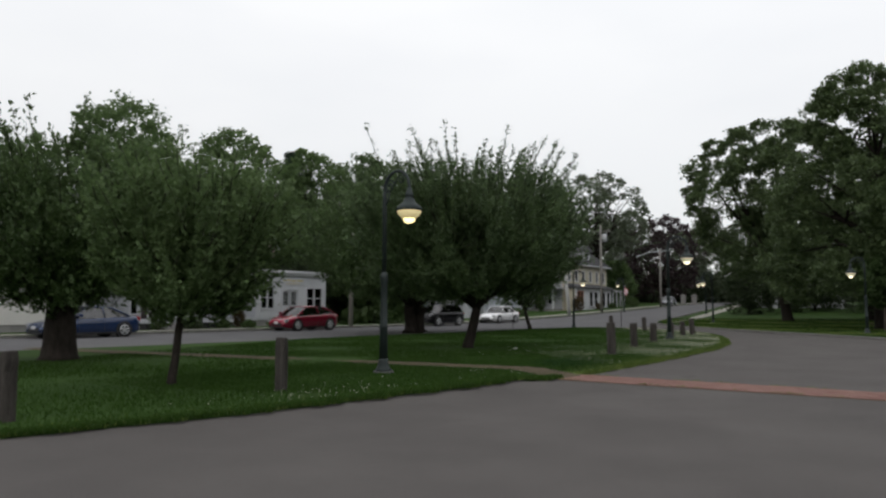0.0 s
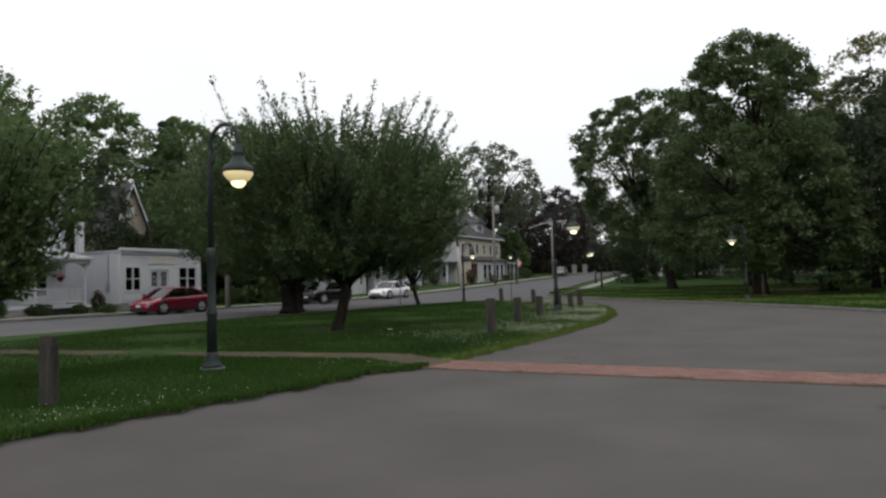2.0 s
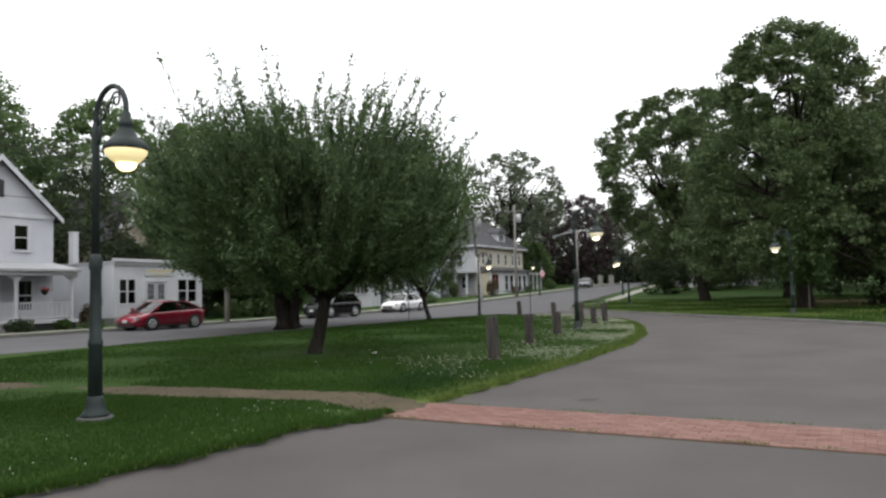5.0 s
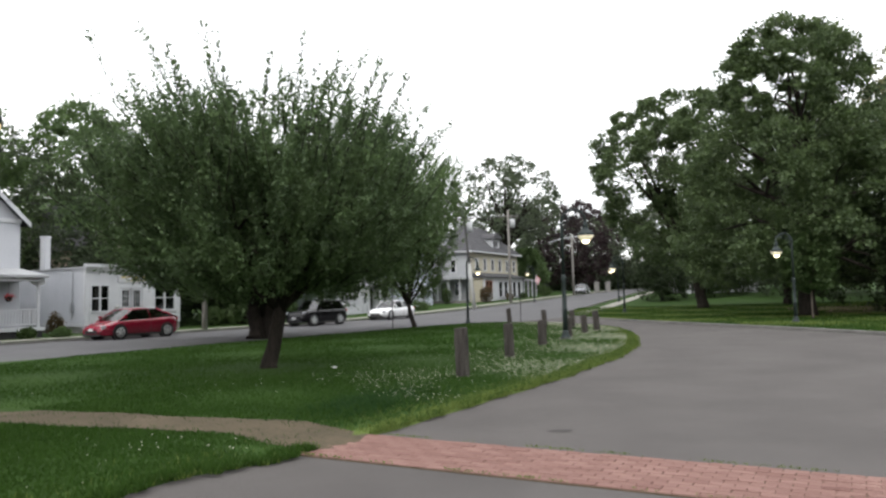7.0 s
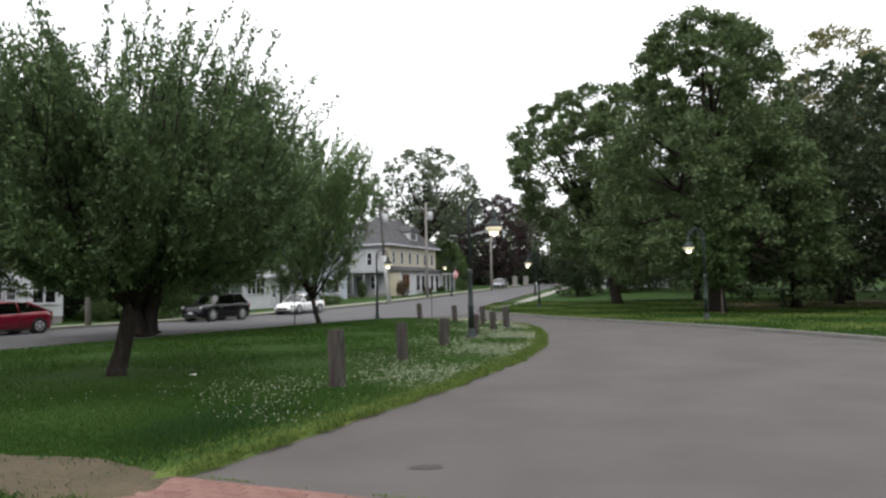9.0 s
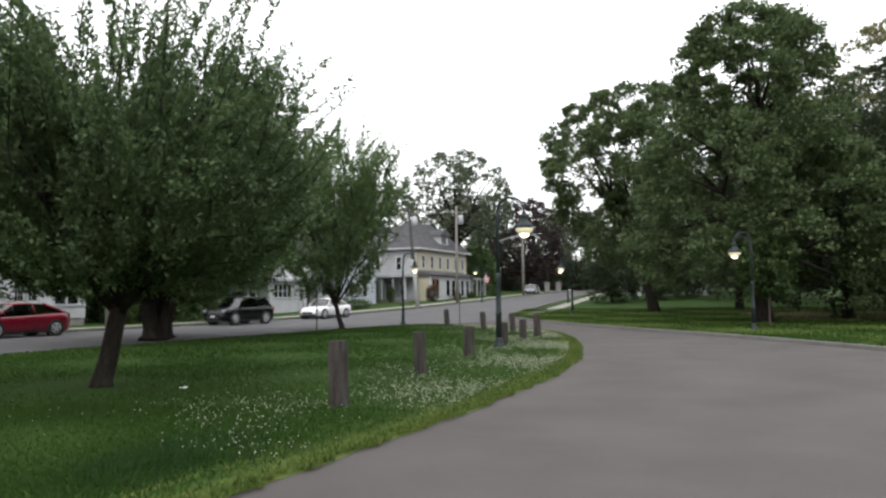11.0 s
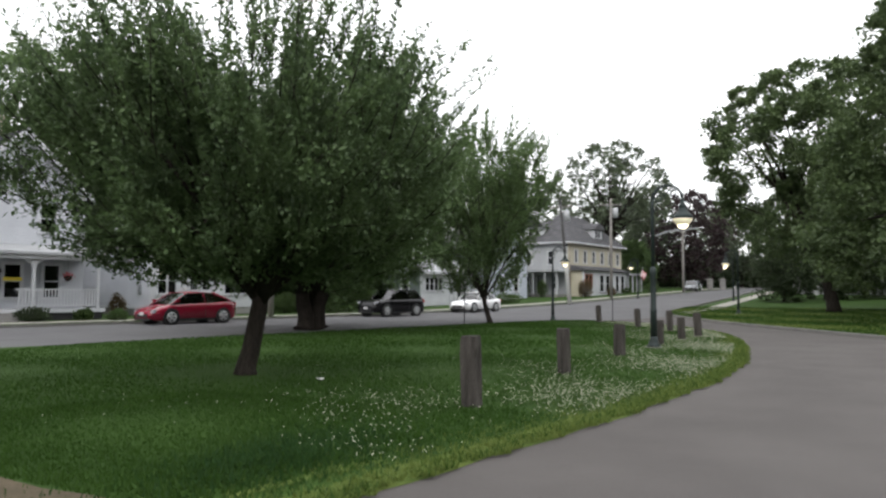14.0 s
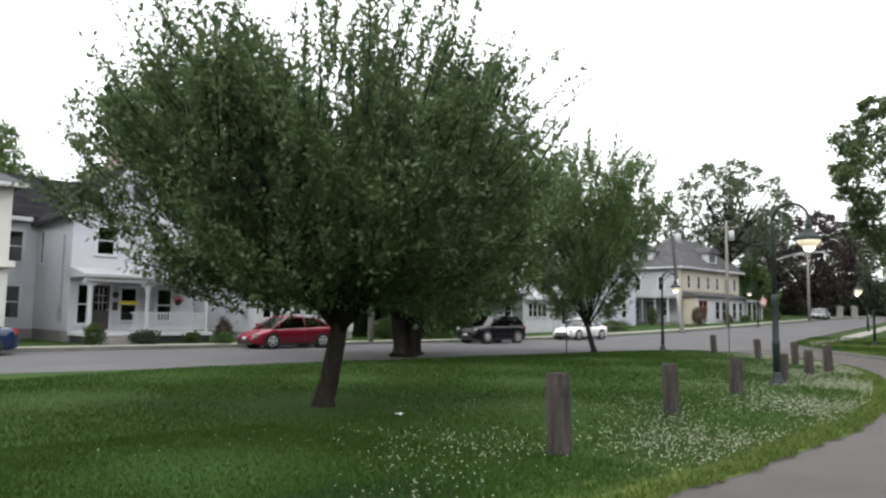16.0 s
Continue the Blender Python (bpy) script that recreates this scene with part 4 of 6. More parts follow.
utility_pole(-33.0, 10.5, 9.5, (0, 0), (1.1, 1.1), "wooden utility pole down the street", drum=False)
utility_pole(-21.8, 47.7, 9.4, (0, 0), (1.1, 1.1), "wooden utility pole behind the trees", drum=False)
for k, (off, z) in enumerate(((-0.9, 0.0), (0.0, 0.05), (0.9, 0.0), (0.1, -2.2))):
    line = [(-33.0, 10.5, 9.0), (-21.8, 47.7, 9.0), (-11.4, 79.0, 10.0), (-8.6, 90.0, 10.8), (-2.2, 110.0, 9.4)]
    pts = []
    for a, b in zip(line, line[1:]):
        for i in range(8):
            f = i / 8
            pts.append((a[0] + (b[0] - a[0]) * f + off, a[1] + (b[1] - a[1]) * f, a[2] + (b[2] - a[2]) * f + z - 1.6 * f * (1 - f)))
    tagged(part("cable", tube(pts, 0.014, 5), M_WIRE), "thin black overhead cable between poles", "cable", "overhead cables")


# ---------- cars ----------
def car(x, y, turn, paint, label, L, W, H, belt, prof, cabin, wheel_x, wheel_r, clear=0.18, sill=None, lift=0.01):
    """A parked car; its nose points along -x before turning. prof: (x, top) of the lower body from nose to tail. cabin: x of windscreen foot, roof front, roof rear, tail glass foot."""
    t = thing("car", pose(x, y, h(x, y) + lift, 0, 0, turn), label, "car", "parked cars")
    xs = np.linspace(0, 1, 25)
    top = np.interp(xs, [p[0] for p in prof], [p[1] for p in prof])
    bm = bmesh.new()
    rings = []
    for f, zt in zip(xs, top):
        e = min(f, 1 - f)
        w = W / 2 * (1 - 0.26 * max(0, 1 - e / 0.09) ** 2)
        zb = clear + 0.10 * max(0, 1 - e / 0.06)
        half = [(0.0, zt), (w * 0.55, zt - 0.005), (w * 0.86, zt - 0.03), (w * 0.96, zt - 0.10), (w, zt - 0.22 - 0.2 * (zt - 0.6)), (w * 0.985, (zt + zb) * 0.45), (w * 0.97, zb + 0.08), (w * 0.90, zb)]
        ring = [bm.verts.new(((f - 0.5) * L, -yy, zz)) for yy, zz in half[::-1]] + [bm.verts.new(((f - 0.5) * L, yy, zz)) for yy, zz in half[1:]]
        rings.append(ring)
    n = len(rings[0])
    for a, b in zip(rings, rings[1:]):
        for i in range(n):
            j = (i + 1) % n
            bm.faces.new((a[i], b[i], b[j], a[j]))
    bm.faces.new(rings[0])
    bm.faces.new(rings[-1][::-1])
    bmesh.ops.recalc_face_normals(bm, faces=bm.faces)
    body = part("body", bm, paint, t, smooth=True)

    def outward(bm_):
        bm_.normal_update()
        for f_ in bm_.faces:
            if f_.normal.dot(f_.calc_center_median() - Vector((0.1, 0, belt - 0.3))) < 0:
                f_.normal_flip()
        return bm_

    # cabin: roof, pillars and glass
    c0, c1, c2, c3 = [(c - 0.5) * L for c in cabin]
    wb, wt = W / 2 * 0.92, W / 2 * 0.74
    zr = H

    def top_at(px):
        return float(np.interp(px / L + 0.5, [p[0] for p in prof], [p[1] for p in prof]))
    zf, zt_ = top_at(c0) - 0.03, top_at(c3) - 0.03
    bm = bmesh.new()
    m = (c1 + c2) / 2
    sect = [(c0, zf, wb), (c1, zr - 0.045, wt), (m, zr, wt * 1.02), (c2, zr - 0.05, wt * 0.97), (c3, zt_, wb * 0.92)]
    # roof skin
    rs = []
    for px_, pz_, pw_ in sect[1:4]:
        rs.append([bm.verts.new((px_, yy * pw_, pz_ - 0.05 * yy * yy)) for yy in (-1, -0.6, 0, 0.6, 1)] + [bm.verts.new((px_, yy * pw_ * 0.98, pz_ - 0.05 - 0.05 * yy * yy)) for yy in (1, 0.6, 0, -0.6, -1)])
    for a, b in zip(rs, rs[1:]):
        for i in range(10):
            j = (i + 1) % 10
            bm.faces.new((a[i], b[i], b[j], a[j]))
    bm.faces.new(rs[0])
    bm.faces.new(rs[-1][::-1])
    bmesh.ops.recalc_face_normals(bm, faces=bm.faces)
    part("roof", bm, paint, body, smooth=True)
    for sgn in (-1, 1):
        pil = ((c0, zf, wb), (c1, zr - 0.07, wt)), ((m + 0.05 * L, belt - 0.06, wb * 1.0), (m + 0.03 * L, zr - 0.05, wt)), ((c3 - 0.02 * L, zt_, wb * 0.94), (c2, zr - 0.07, wt * 0.97))
        for (a, b), r in zip(pil, (0.026, 0.022, 0.05)):
            part("pillar", tube([(a[0], sgn * a[2], a[1]), ((a[0] + b[0]) / 2, sgn * (a[2] + b[2]) / 2 * 1.02, (a[1] + b[1]) / 2 + 0.01), (b[0], sgn * b[2], b[1])], r, 6), paint, body, smooth=True)
        bm = bmesh.new()
        q = [(c0 + 0.05, wb * 0.985, zf + 0.01), (m + 0.04 * L, wb * 0.985, belt - 0.05), (m + 0.03 * L, wt * 0.99, zr - 0.09), (c1 + 0.03, wt * 0.99, zr - 0.09)]
        bm.faces.new([bm.verts.new((a, sgn * b, c)) for a, b, c in q])
        part("side_window", outward(bm), M_CARGLASS, body, "tinted side glass")
        bm = bmesh.new()
        q = [(m + 0.06 * L, wb * 0.985, belt - 0.05), (c3 - 0.06, wb * 0.93, zt_ + 0.01), (c2 - 0.03, wt * 0.96, zr - 0.09), (m + 0.045 * L, wt * 0.99, zr - 0.09)]
        bm.faces.new([bm.verts.new((a, sgn * b, c)) for a, b, c in q])
        part("side_window", outward(bm), M_CARGLASS, body, "tinted side glass")
        part("mirror", boxes((c0 + 0.22, c0 + 0.38, sgn * (W / 2 + 0.05) - 0.07, sgn * (W / 2 + 0.05) + 0.07, belt + 0.0, belt + 0.13), bevel=0.03), paint, body)
        part("headlight", boxes((-0.488 * L, -0.40 * L, sgn * W * 0.39 - 0.10, sgn * W * 0.39 + 0.10, float(top[1]) - 0.17, float(top[1]) - 0.015), bevel=0.03), M_HEAD, body, "clear headlight lens")
        part("tail_light", boxes((0.43 * L, 0.485 * L, sgn * W * 0.40 - 0.08, sgn * W * 0.40 + 0.075, float(top[-2]) - 0.24, float(top[-2]) - 0.03), bevel=0.03), M_TAIL, body, "red tail light lens")
        part("sill", boxes((-0.28 * L, 0.28 * L, sgn * W * 0.485 - 0.02, sgn * W * 0.485 + 0.012, clear - 0.01, clear + 0.07), bevel=0.01), M_TRIM, body, "black sill trim")
        part("door_handle", boxes((m - 0.02, m + 0.14, sgn * W * 0.497 - 0.012, sgn * W * 0.497 + 0.02, belt - 0.17, belt - 0.14), bevel=0.008), paint, body)
        for wx in wheel_x:
            part("wheel_arch", prism([(wx + (wheel_r + 0.06) * math.cos(a), wheel_r + (wheel_r + 0.06) * math.sin(a)) for a in [2 * math.pi * i / 24 for i in range(24)]], "y", sgn * (W / 2 - 0.20), sgn * (W / 2 + 0.004)), M_TRIM, body, "dark wheel arch")
    for c, (xa, za, wa, xb, zb_, wb2) in (("windscreen", (c0, zf + 0.01, wb * 0.96, c1, zr - 0.075, wt * 0.96)), ("rear_window", (c3, zt_ + 0.01, wb * 0.88, c2, zr - 0.075, wt * 0.93))):
        bm = bmesh.new()
        a = [bm.verts.new((xa + (0.10 if c == "windscreen" else -0.06) * yy * yy, yy * wa, za)) for yy in (-1, -0.5, 0, 0.5, 1)]
        b = [bm.verts.new((xb + (0.08 if c == "windscreen" else -0.05) * yy * yy, yy * wb2, zb_)) for yy in (-1, -0.5, 0, 0.5, 1)]
        for i in range(4):
            bm.faces.new((a[i], a[i + 1], b[i + 1], b[i]))
        part(c, outward(bm), M_CARGLASS, body, "tinted glass", smooth=True)
    for sgn in (-1, 1):
        for sx in (c0 + 0.28, m + 0.04 * L, m + 0.27 * L):
            part("door_seam", boxes((sx, sx + 0.012, sgn * W * 0.4935 - 0.012, sgn * W * 0.4935 + 0.010, clear + 0.12, belt - 0.2)), M_TRIM, body)
    part("lower_bumper", boxes((-0.5 * L, -0.46 * L, -W * 0.36, W * 0.36, clear, clear + 0.12), bevel=0.02), M_TRIM, body, "black lower bumper")
    part("grille", boxes((-0.502 * L, -0.47 * L, -W * 0.26, W * 0.26, clear + 0.12, clear + 0.30), bevel=0.02), M_TRIM, body, "black grille")
    part("plate", boxes((-0.506 * L, -0.49 * L, -0.16, 0.16, clear + 0.24, clear + 0.36), bevel=0.004), M_PLATE, body, "plain pale plate")
    part("plate", boxes((0.485 * L, 0.504 * L, -0.16, 0.16, clear + 0.42, clear + 0.56), bevel=0.004), M_PLATE, body, "plain pale plate")
    part("seats", boxes((c1 - 0.1, c1 + 0.35, -W * 0.33, W * 0.33, belt - 0.3, belt + 0.16), (c2 - 0.55, c2 - 0.2, -W * 0.33, W * 0.33, belt - 0.3, belt + 0.14), bevel=0.05), M_DARK, body, "dark seats")
    for wx in wheel_x:
        for sgn in (-1, 1):
            wheel = part("wheel", prism([(wx + wheel_r * math.cos(a), wheel_r + wheel_r * math.sin(a)) for a in [2 * math.pi * i / 28 for i in range(28)]], "y", sgn * (W / 2 - 0.19), sgn * (W / 2 + 0.014)), M_TYRE, t, "black rubber tyre")
            rim = part("rim", prism([(wx + wheel_r * 0.66 * math.cos(a), wheel_r + wheel_r * 0.66 * math.sin(a)) for a in [2 * math.pi * i / 24 for i in range(24)]], "y", sgn * (W / 2 - 0.02), sgn * (W / 2 + 0.018)), M_TRIM, wheel, "dark wheel well")
            bm = bmesh.new()
            for k in range(5):
                a = 2 * math.pi * k / 5 + 0.3
                tube([(wx + 0.03 * math.cos(a), sgn * (W / 2 + 0.022), wheel_r + 0.03 * math.sin(a)), (wx + wheel_r * 0.62 * math.cos(a), sgn * (W / 2 + 0.022), wheel_r + wheel_r * 0.62 * math.sin(a))], [0.045, 0.035], 6, bm)
            ringp = [(wx + wheel_r * 0.64 * math.cos(a), sgn * (W / 2 + 0.02), wheel_r + wheel_r * 0.64 * math.sin(a)) for a in [2 * math.pi * i / 24 for i in range(25)]]
            tube(ringp, 0.022, 6, bm)
            part("spokes", bm, M_RIM, wheel, "silver alloy spokes", smooth=True)
    return t


ALONG = 73.3
HATCH = [(0, 0.52), (0.03, 0.66), (0.12, 0.80), (0.25, 0.93), (0.5, 0.97), (0.8, 1.02), (0.94, 1.05), (1, 0.92)]
SUV = [(0, 0.62), (0.03, 0.92), (0.10, 1.00), (0.26, 1.06), (0.6, 1.08), (0.9, 1.10), (0.97, 1.06), (1, 0.85)]
SEDAN = [(0, 0.50), (0.03, 0.66), (0.12, 0.78), (0.27, 0.88), (0.5, 0.92), (0.80, 0.96), (0.95, 0.98), (1, 0.80)]
car(-21.55, 40.5, ALONG, M_RED, "glossy red hatchback parked at the kerb", 4.48, 1.75, 1.49, 0.98, HATCH, (0.19, 0.40, 0.70, 0.98), (-1.32, 1.38), 0.33)
car(-17.25, 53.95, ALONG - 2, M_BLACKCAR, "black compact sport utility car parked at the kerb", 4.50, 1.82, 1.68, 1.06, SUV, (0.27, 0.39, 0.80, 0.95), (-1.36, 1.28), 0.36, 0.22)
car(-14.8, 63.2, ALONG - 2, M_WHITECAR, "white saloon car parked at the kerb", 4.35, 1.80, 1.47, 0.92, SEDAN, (0.27, 0.43, 0.66, 0.86), (-1.34, 1.28), 0.33)
car(-25.5, 27.4, ALONG, M_BLUECAR, "dark blue saloon car parked at the kerb", 4.60, 1.80, 1.45, 0.92, SEDAN, (0.27, 0.43, 0.66, 0.88), (-1.42, 1.36), 0.33)

car(-1.3, 117.0, 80, M_GREYCAR, "grey car parked far up the street", 4.5, 1.8, 1.46, 0.92, SEDAN, (0.27, 0.43, 0.66, 0.88), (-1.42, 1.36), 0.33)
for px_, py_ in ((0.9, 124.0), (2.6, 125.0)):
    pl = thing("gate_pillar", pose(px_, py_, h(px_, py_), 0, 0, 10), "pale stone gate pillar at the top of the street", "pillar", "gate pillars")
    part("shaft", boxes((-0.35, 0.35, -0.35, 0.35, -0.2, 1.4), bevel=0.05), M_FOUND, pl)
    part("cap", prism([(-0.42, 1.4), (0.42, 1.4), (0.42, 1.5), (0.0, 1.66), (-0.42, 1.5)], "y", -0.42, 0.42), M_FOUND, pl)


# ---------- houses ----------
def house_at(a, b, label, category="house"):
    """An empty at street position a, set back b; x runs along the street, y away from it."""
    x, y = -23.2 + 0.287 * a - 0.958 * b, 39.0 + 0.958 * a + 0.287 * b
    return thing("house" if category == "house" else "shop", pose(x, y, h(x, y) + 0.08, 0, 0, 73.3), label, category)


def side(x, y, turn=0):
    return pose(x, y, 0, 0, 0, turn)


def sheet(us, zs, solid, y0, y1):
    """A slab with openings, in one connected piece."""
    bm = bmesh.new()
    grid = {}

    def v(i, k, y):
        if (i, k, y) not in grid:
            grid[i, k, y] = bm.verts.new((us[i], y, zs[k]))
        return grid[i, k, y]
    n, m = len(us) - 1, len(zs) - 1
    for i in range(n):
        for k in range(m):
            if not solid[i][k]:
                continue
            bm.faces.new((v(i, k, y0), v(i + 1, k, y0), v(i + 1, k + 1, y0), v(i, k + 1, y0)))
            bm.faces.new((v(i, k + 1, y1), v(i + 1, k + 1, y1), v(i + 1, k, y1), v(i, k, y1)))
            for di, dk, p, q in ((-1, 0, (i, k + 1), (i, k)), (1, 0, (i + 1, k), (i + 1, k + 1)), (0, -1, (i, k), (i + 1, k)), (0, 1, (i + 1, k + 1), (i, k + 1))):
                ii, kk = i + di, k + dk
                if not (0 <= ii < n and 0 <= kk < m and solid[ii][kk]):
                    bm.faces.new((v(*q, y0), v(*p, y0), v(*p, y1), v(*q, y1)))
    bmesh.ops.recalc_face_normals(bm, faces=bm.faces)
    return bm


def panel(parent, m, width, z0, z1, holes, mat, name="wall", thick=0.18):
    """A wall with openings through it. holes: (left, right, bottom, top)."""
    us = sorted({0.0, width, *[v for q in holes for v in q[:2]]})
    zs = sorted({z0, z1, *[v for q in holes for v in q[2:]]})
    solid = [[not any(q[0] < (u0 + u1) / 2 < q[1] and q[2] < (b + c) / 2 < q[3] for q in holes) for b, c in zip(zs, zs[1:])] for u0, u1 in zip(us, us[1:])]
    bm = sheet(us, zs, solid, 0.0, thick)
    bm.transform(m)
    return part(name, bm, mat, parent)


def window(parent, m, hole, cols=1, rows=2, trim=None, curtain=False):
    """A window in an opening: trim, sashes, sill and panes."""
    l, r, b, t = hole
    w = 0.10
    us, zs, su, sz = [l - w], [b - 0.02], [], []
    for k in range(cols):
        us += [l + (r - l) * k / cols + 0.045, l + (r - l) * (k + 1) / cols - 0.045]
        su += [1, 0]
    for k in range(rows):
        zs += [b + (t - b) * k / rows + 0.03, b + (t - b) * (k + 1) / rows - 0.03]
        sz += [1, 0]
    us, zs, su, sz = us + [r + w], zs + [t + w], su + [1], sz + [1]
    bm = sheet(us, zs, [[a_ or c_ for c_ in sz] for a_ in su], -0.03, 0.07)
    bm.transform(m)
    win = part("window", bm, trim or M_WHITE_SMOOTH, parent)
    bm = boxes((l - 0.14, r + 0.14, -0.08, 0.02, b - 0.09, b - 0.025))
    bm.transform(m)
    part("sill", bm, trim or M_WHITE_SMOOTH, win)
    for k in range(cols):
        bm = boxes((l + (r - l) * k / cols + 0.01, l + (r - l) * (k + 1) / cols - 0.01, 0.045, 0.055, b + 0.01, t - 0.01))
        bm.transform(m)
        part("pane", bm, M_GLASS, win, "dark reflecting pane")
    bm = boxes((l - 0.25, r + 0.25, 0.75, 0.8, b - 0.3, t + 0.3))
    bm.transform(m)
    part("room_backing", bm, M_ROOM, win, "dark room seen behind glass")
    if curtain:
        bm = boxes((l, l + (r - l) * 0.28, 0.12, 0.15, b, t), (r - (r - l) * 0.28, r, 0.12, 0.15, b, t))
        bm.transform(m)
        part("curtain", bm, M_CURTAIN, win, "pale curtains")
    return win


def door(parent, m, hole, mat, glass=True):
    l, r, b, t = hole
    bm = boxes((l - 0.1, l, -0.03, 0.06, b, t + 0.1), (r, r + 0.1, -0.03, 0.06, b, t + 0.1), (l, r, -0.03, 0.06, t, t + 0.1))
    bm.transform(m)
    d = part("door", bm, M_WHITE_SMOOTH, parent)
    zg = b + (t - b) * 0.45
    bm = boxes((l, r, 0.04, 0.09, b, zg if glass else t))
    if glass:
        for s in ((l, l + 0.12, 0.04, 0.09, zg, t), (r - 0.12, r, 0.04, 0.09, zg, t), (l + 0.12, r - 0.12, 0.04, 0.09, t - 0.14, t)):
            box(bm, *s)
    bm.transform(m)
    part("leaf", bm, mat, d)
    if glass:
        bm = boxes((l + 0.12, r - 0.12, 0.06, 0.07, zg, t - 0.14))
        bm.transform(m)
        part("pane", bm, M_GLASS, d, "dark door glass")
        bm = bmesh.new()
        for k in range(1, 3):
            u = l + 0.12 + (r - l - 0.24) * k / 3
            box(bm, u - 0.012, u + 0.012, 0.05, 0.08, zg, t - 0.14)
        for k in range(1, 3):
            z = zg + (t - 0.14 - zg) * k / 3
            box(bm, l + 0.12, r - 0.12, 0.052, 0.078, z - 0.012, z + 0.012)
        bm.transform(m)
        part("muntins", bm, M_WHITE_SMOOTH, d)
    bm = boxes((l - 0.2, r + 0.2, 0.75, 0.8, b, t + 0.2))
    bm.transform(m)
    part("room_backing", bm, M_ROOM, d, "dark room behind the door")
    bm = lathe([(0.035, 0), (0.045, 0.03), (0.02, 0.05)], 10)
    bm.transform(m @ pose(r - 0.09, 0.02, b + 0.95, 90, 0, 0))
    part("handle", bm, M_STEEL, d, "metal door knob")
    return d


def gable_roof(parent, x0, x1, y0, y1, eave, apex, mat, over=0.35, thick=0.16, wall=None):
    """Ridge runs back from the street."""
    xm = (x0 + x1) / 2
    k = (apex - eave) / (xm - x0)
    lo = eave - k * over
    pts = [(x0 - over, lo), (xm, apex), (x1 + over, lo), (x1 + over, lo + thick), (xm, apex + thick * 1.2), (x0 - over, lo + thick)]
    r = part("roof", prism(pts, "y", y0 - over, y1 + over), mat, parent)
    rake = [(x0 - over, lo - 0.10), (xm, apex - 0.12), (x1 + over, lo - 0.10), (x1 + over, lo + thick + 0.01), (xm, apex + thick * 1.2 + 0.01), (x0 - over, lo + thick + 0.01)]
    part("rake_board", prism(rake, "y", y0 - over - 0.05, y0 - over - 0.003), M_WHITE_SMOOTH, r, "white rake boards")
    if wall:
        part("gable", prism([(x0, eave), (xm, apex - 0.02), (x1, eave)], "y", y0, y0 + 0.18), wall, parent)
    return r


def hip_roof(parent, x0, x1, y0, y1, eave, apex, mat, over=0.45, ridge=0.35):
    xm0, xm1, ym = x0 + (x1 - x0) * ridge, x1 - (x1 - x0) * ridge, (y0 + y1) / 2
    bm = bmesh.new()
    lo = [bm.verts.new(p) for p in ((x0 - over, y0 - over, eave), (x1 + over, y0 - over, eave), (x1 + over, y1 + over, eave), (x0 - over, y1 + over, eave))]
    up = [bm.verts.new(p) for p in ((x0 - over, y0 - over, eave + 0.14), (x1 + over, y0 - over, eave + 0.14), (x1 + over, y1 + over, eave + 0.14), (x0 - over, y1 + over, eave + 0.14))]
    r0, r1 = bm.verts.new((xm0, ym, apex)), bm.verts.new((xm1, ym, apex))
    bm.faces.new(lo[::-1])
    for i in range(4):
        j = (i + 1) % 4
        bm.faces.new((lo[i], lo[j], up[j], up[i]))
    bm.faces.new((up[0], up[1], r1, r0))
    bm.faces.new((up[2], up[3], r0, r1))
    bm.faces.new((up[1], up[2], r1))
    bm.faces.new((up[3], up[0], r0))
    r = part("roof", bm, mat, parent)
    part("fascia", boxes((x0 - over - 0.04, x1 + over + 0.04, y0 - over - 0.05, y0 - over - 0.004, eave - 0.06, eave + 0.12), (x0 - over - 0.05, x0 - over - 0.004, y0 - over - 0.05, y1 + over, eave - 0.06, eave + 0.12)), M_WHITE_SMOOTH, r, "white fascia and gutter")
    return r


def railing(parent, p0, p1, z0, z1, step=0.14):
    d = Vector((p1[0] - p0[0], p1[1] - p0[1], 0))
    n = max(2, int(d.length / step))
    a = math.degrees(math.atan2(d.y, d.x))
    m = pose(p0[0], p0[1], 0, 0, 0, a)
    L = d.length
    bm = boxes((0, L, -0.035, 0.035, z1 - 0.06, z1), (0, L, -0.03, 0.03, z0, z0 + 0.06))
    bm.transform(m)
    r = part("railing", bm, M_WHITE_SMOOTH, parent, "white porch railing")
    for k in range(1, n):
        u = L * k / n
        bm = boxes((u - 0.02, u + 0.02, -0.02, 0.02, z0 + 0.06, z1 - 0.06))
        bm.transform(m)
        part("baluster", bm, M_WHITE_SMOOTH, r)
    return r


def column(parent, x, y, z0, z1, r=0.09):
    bm = boxes((x - r * 1.3, x + r * 1.3, y - r * 1.3, y + r * 1.3, z0, z0 + 0.12), (x - r, x + r, y - r, y + r, z0 + 0.12, z1 - 0.15), (x - r * 1.4, x + r * 1.4, y - r * 1.4, y + r * 1.4, z1 - 0.15, z1), bevel=0.012)
    return part("column", bm, M_WHITE_SMOOTH, parent)


F0 = side(0, 0)
# white gabled house with porch
hs = house_at(-5.5, 6.0, "white clapboard house with a gable and a railed front porch")
W2 = 6.1
fh = [(0.35, 0.85, 0.9, 2.75), (1.05, 1.85, 0.62, 2.75), (2.35, 3.15, 1.05, 2.65), (4.15, 4.95, 1.05, 2.65), (1.1, 1.95, 4.25, 5.6), (3.9, 4.7, 4.25, 5.6)]
panel(hs, F0, W2, 0.55, 6.2, fh, M_WHITE)
sh = [(0.7, 1.3, 3.9, 5.6)]
S0 = side(0, 5.6, -90)
panel(hs, S0, 5.42, 0.55, 6.2, sh, M_WHITE)
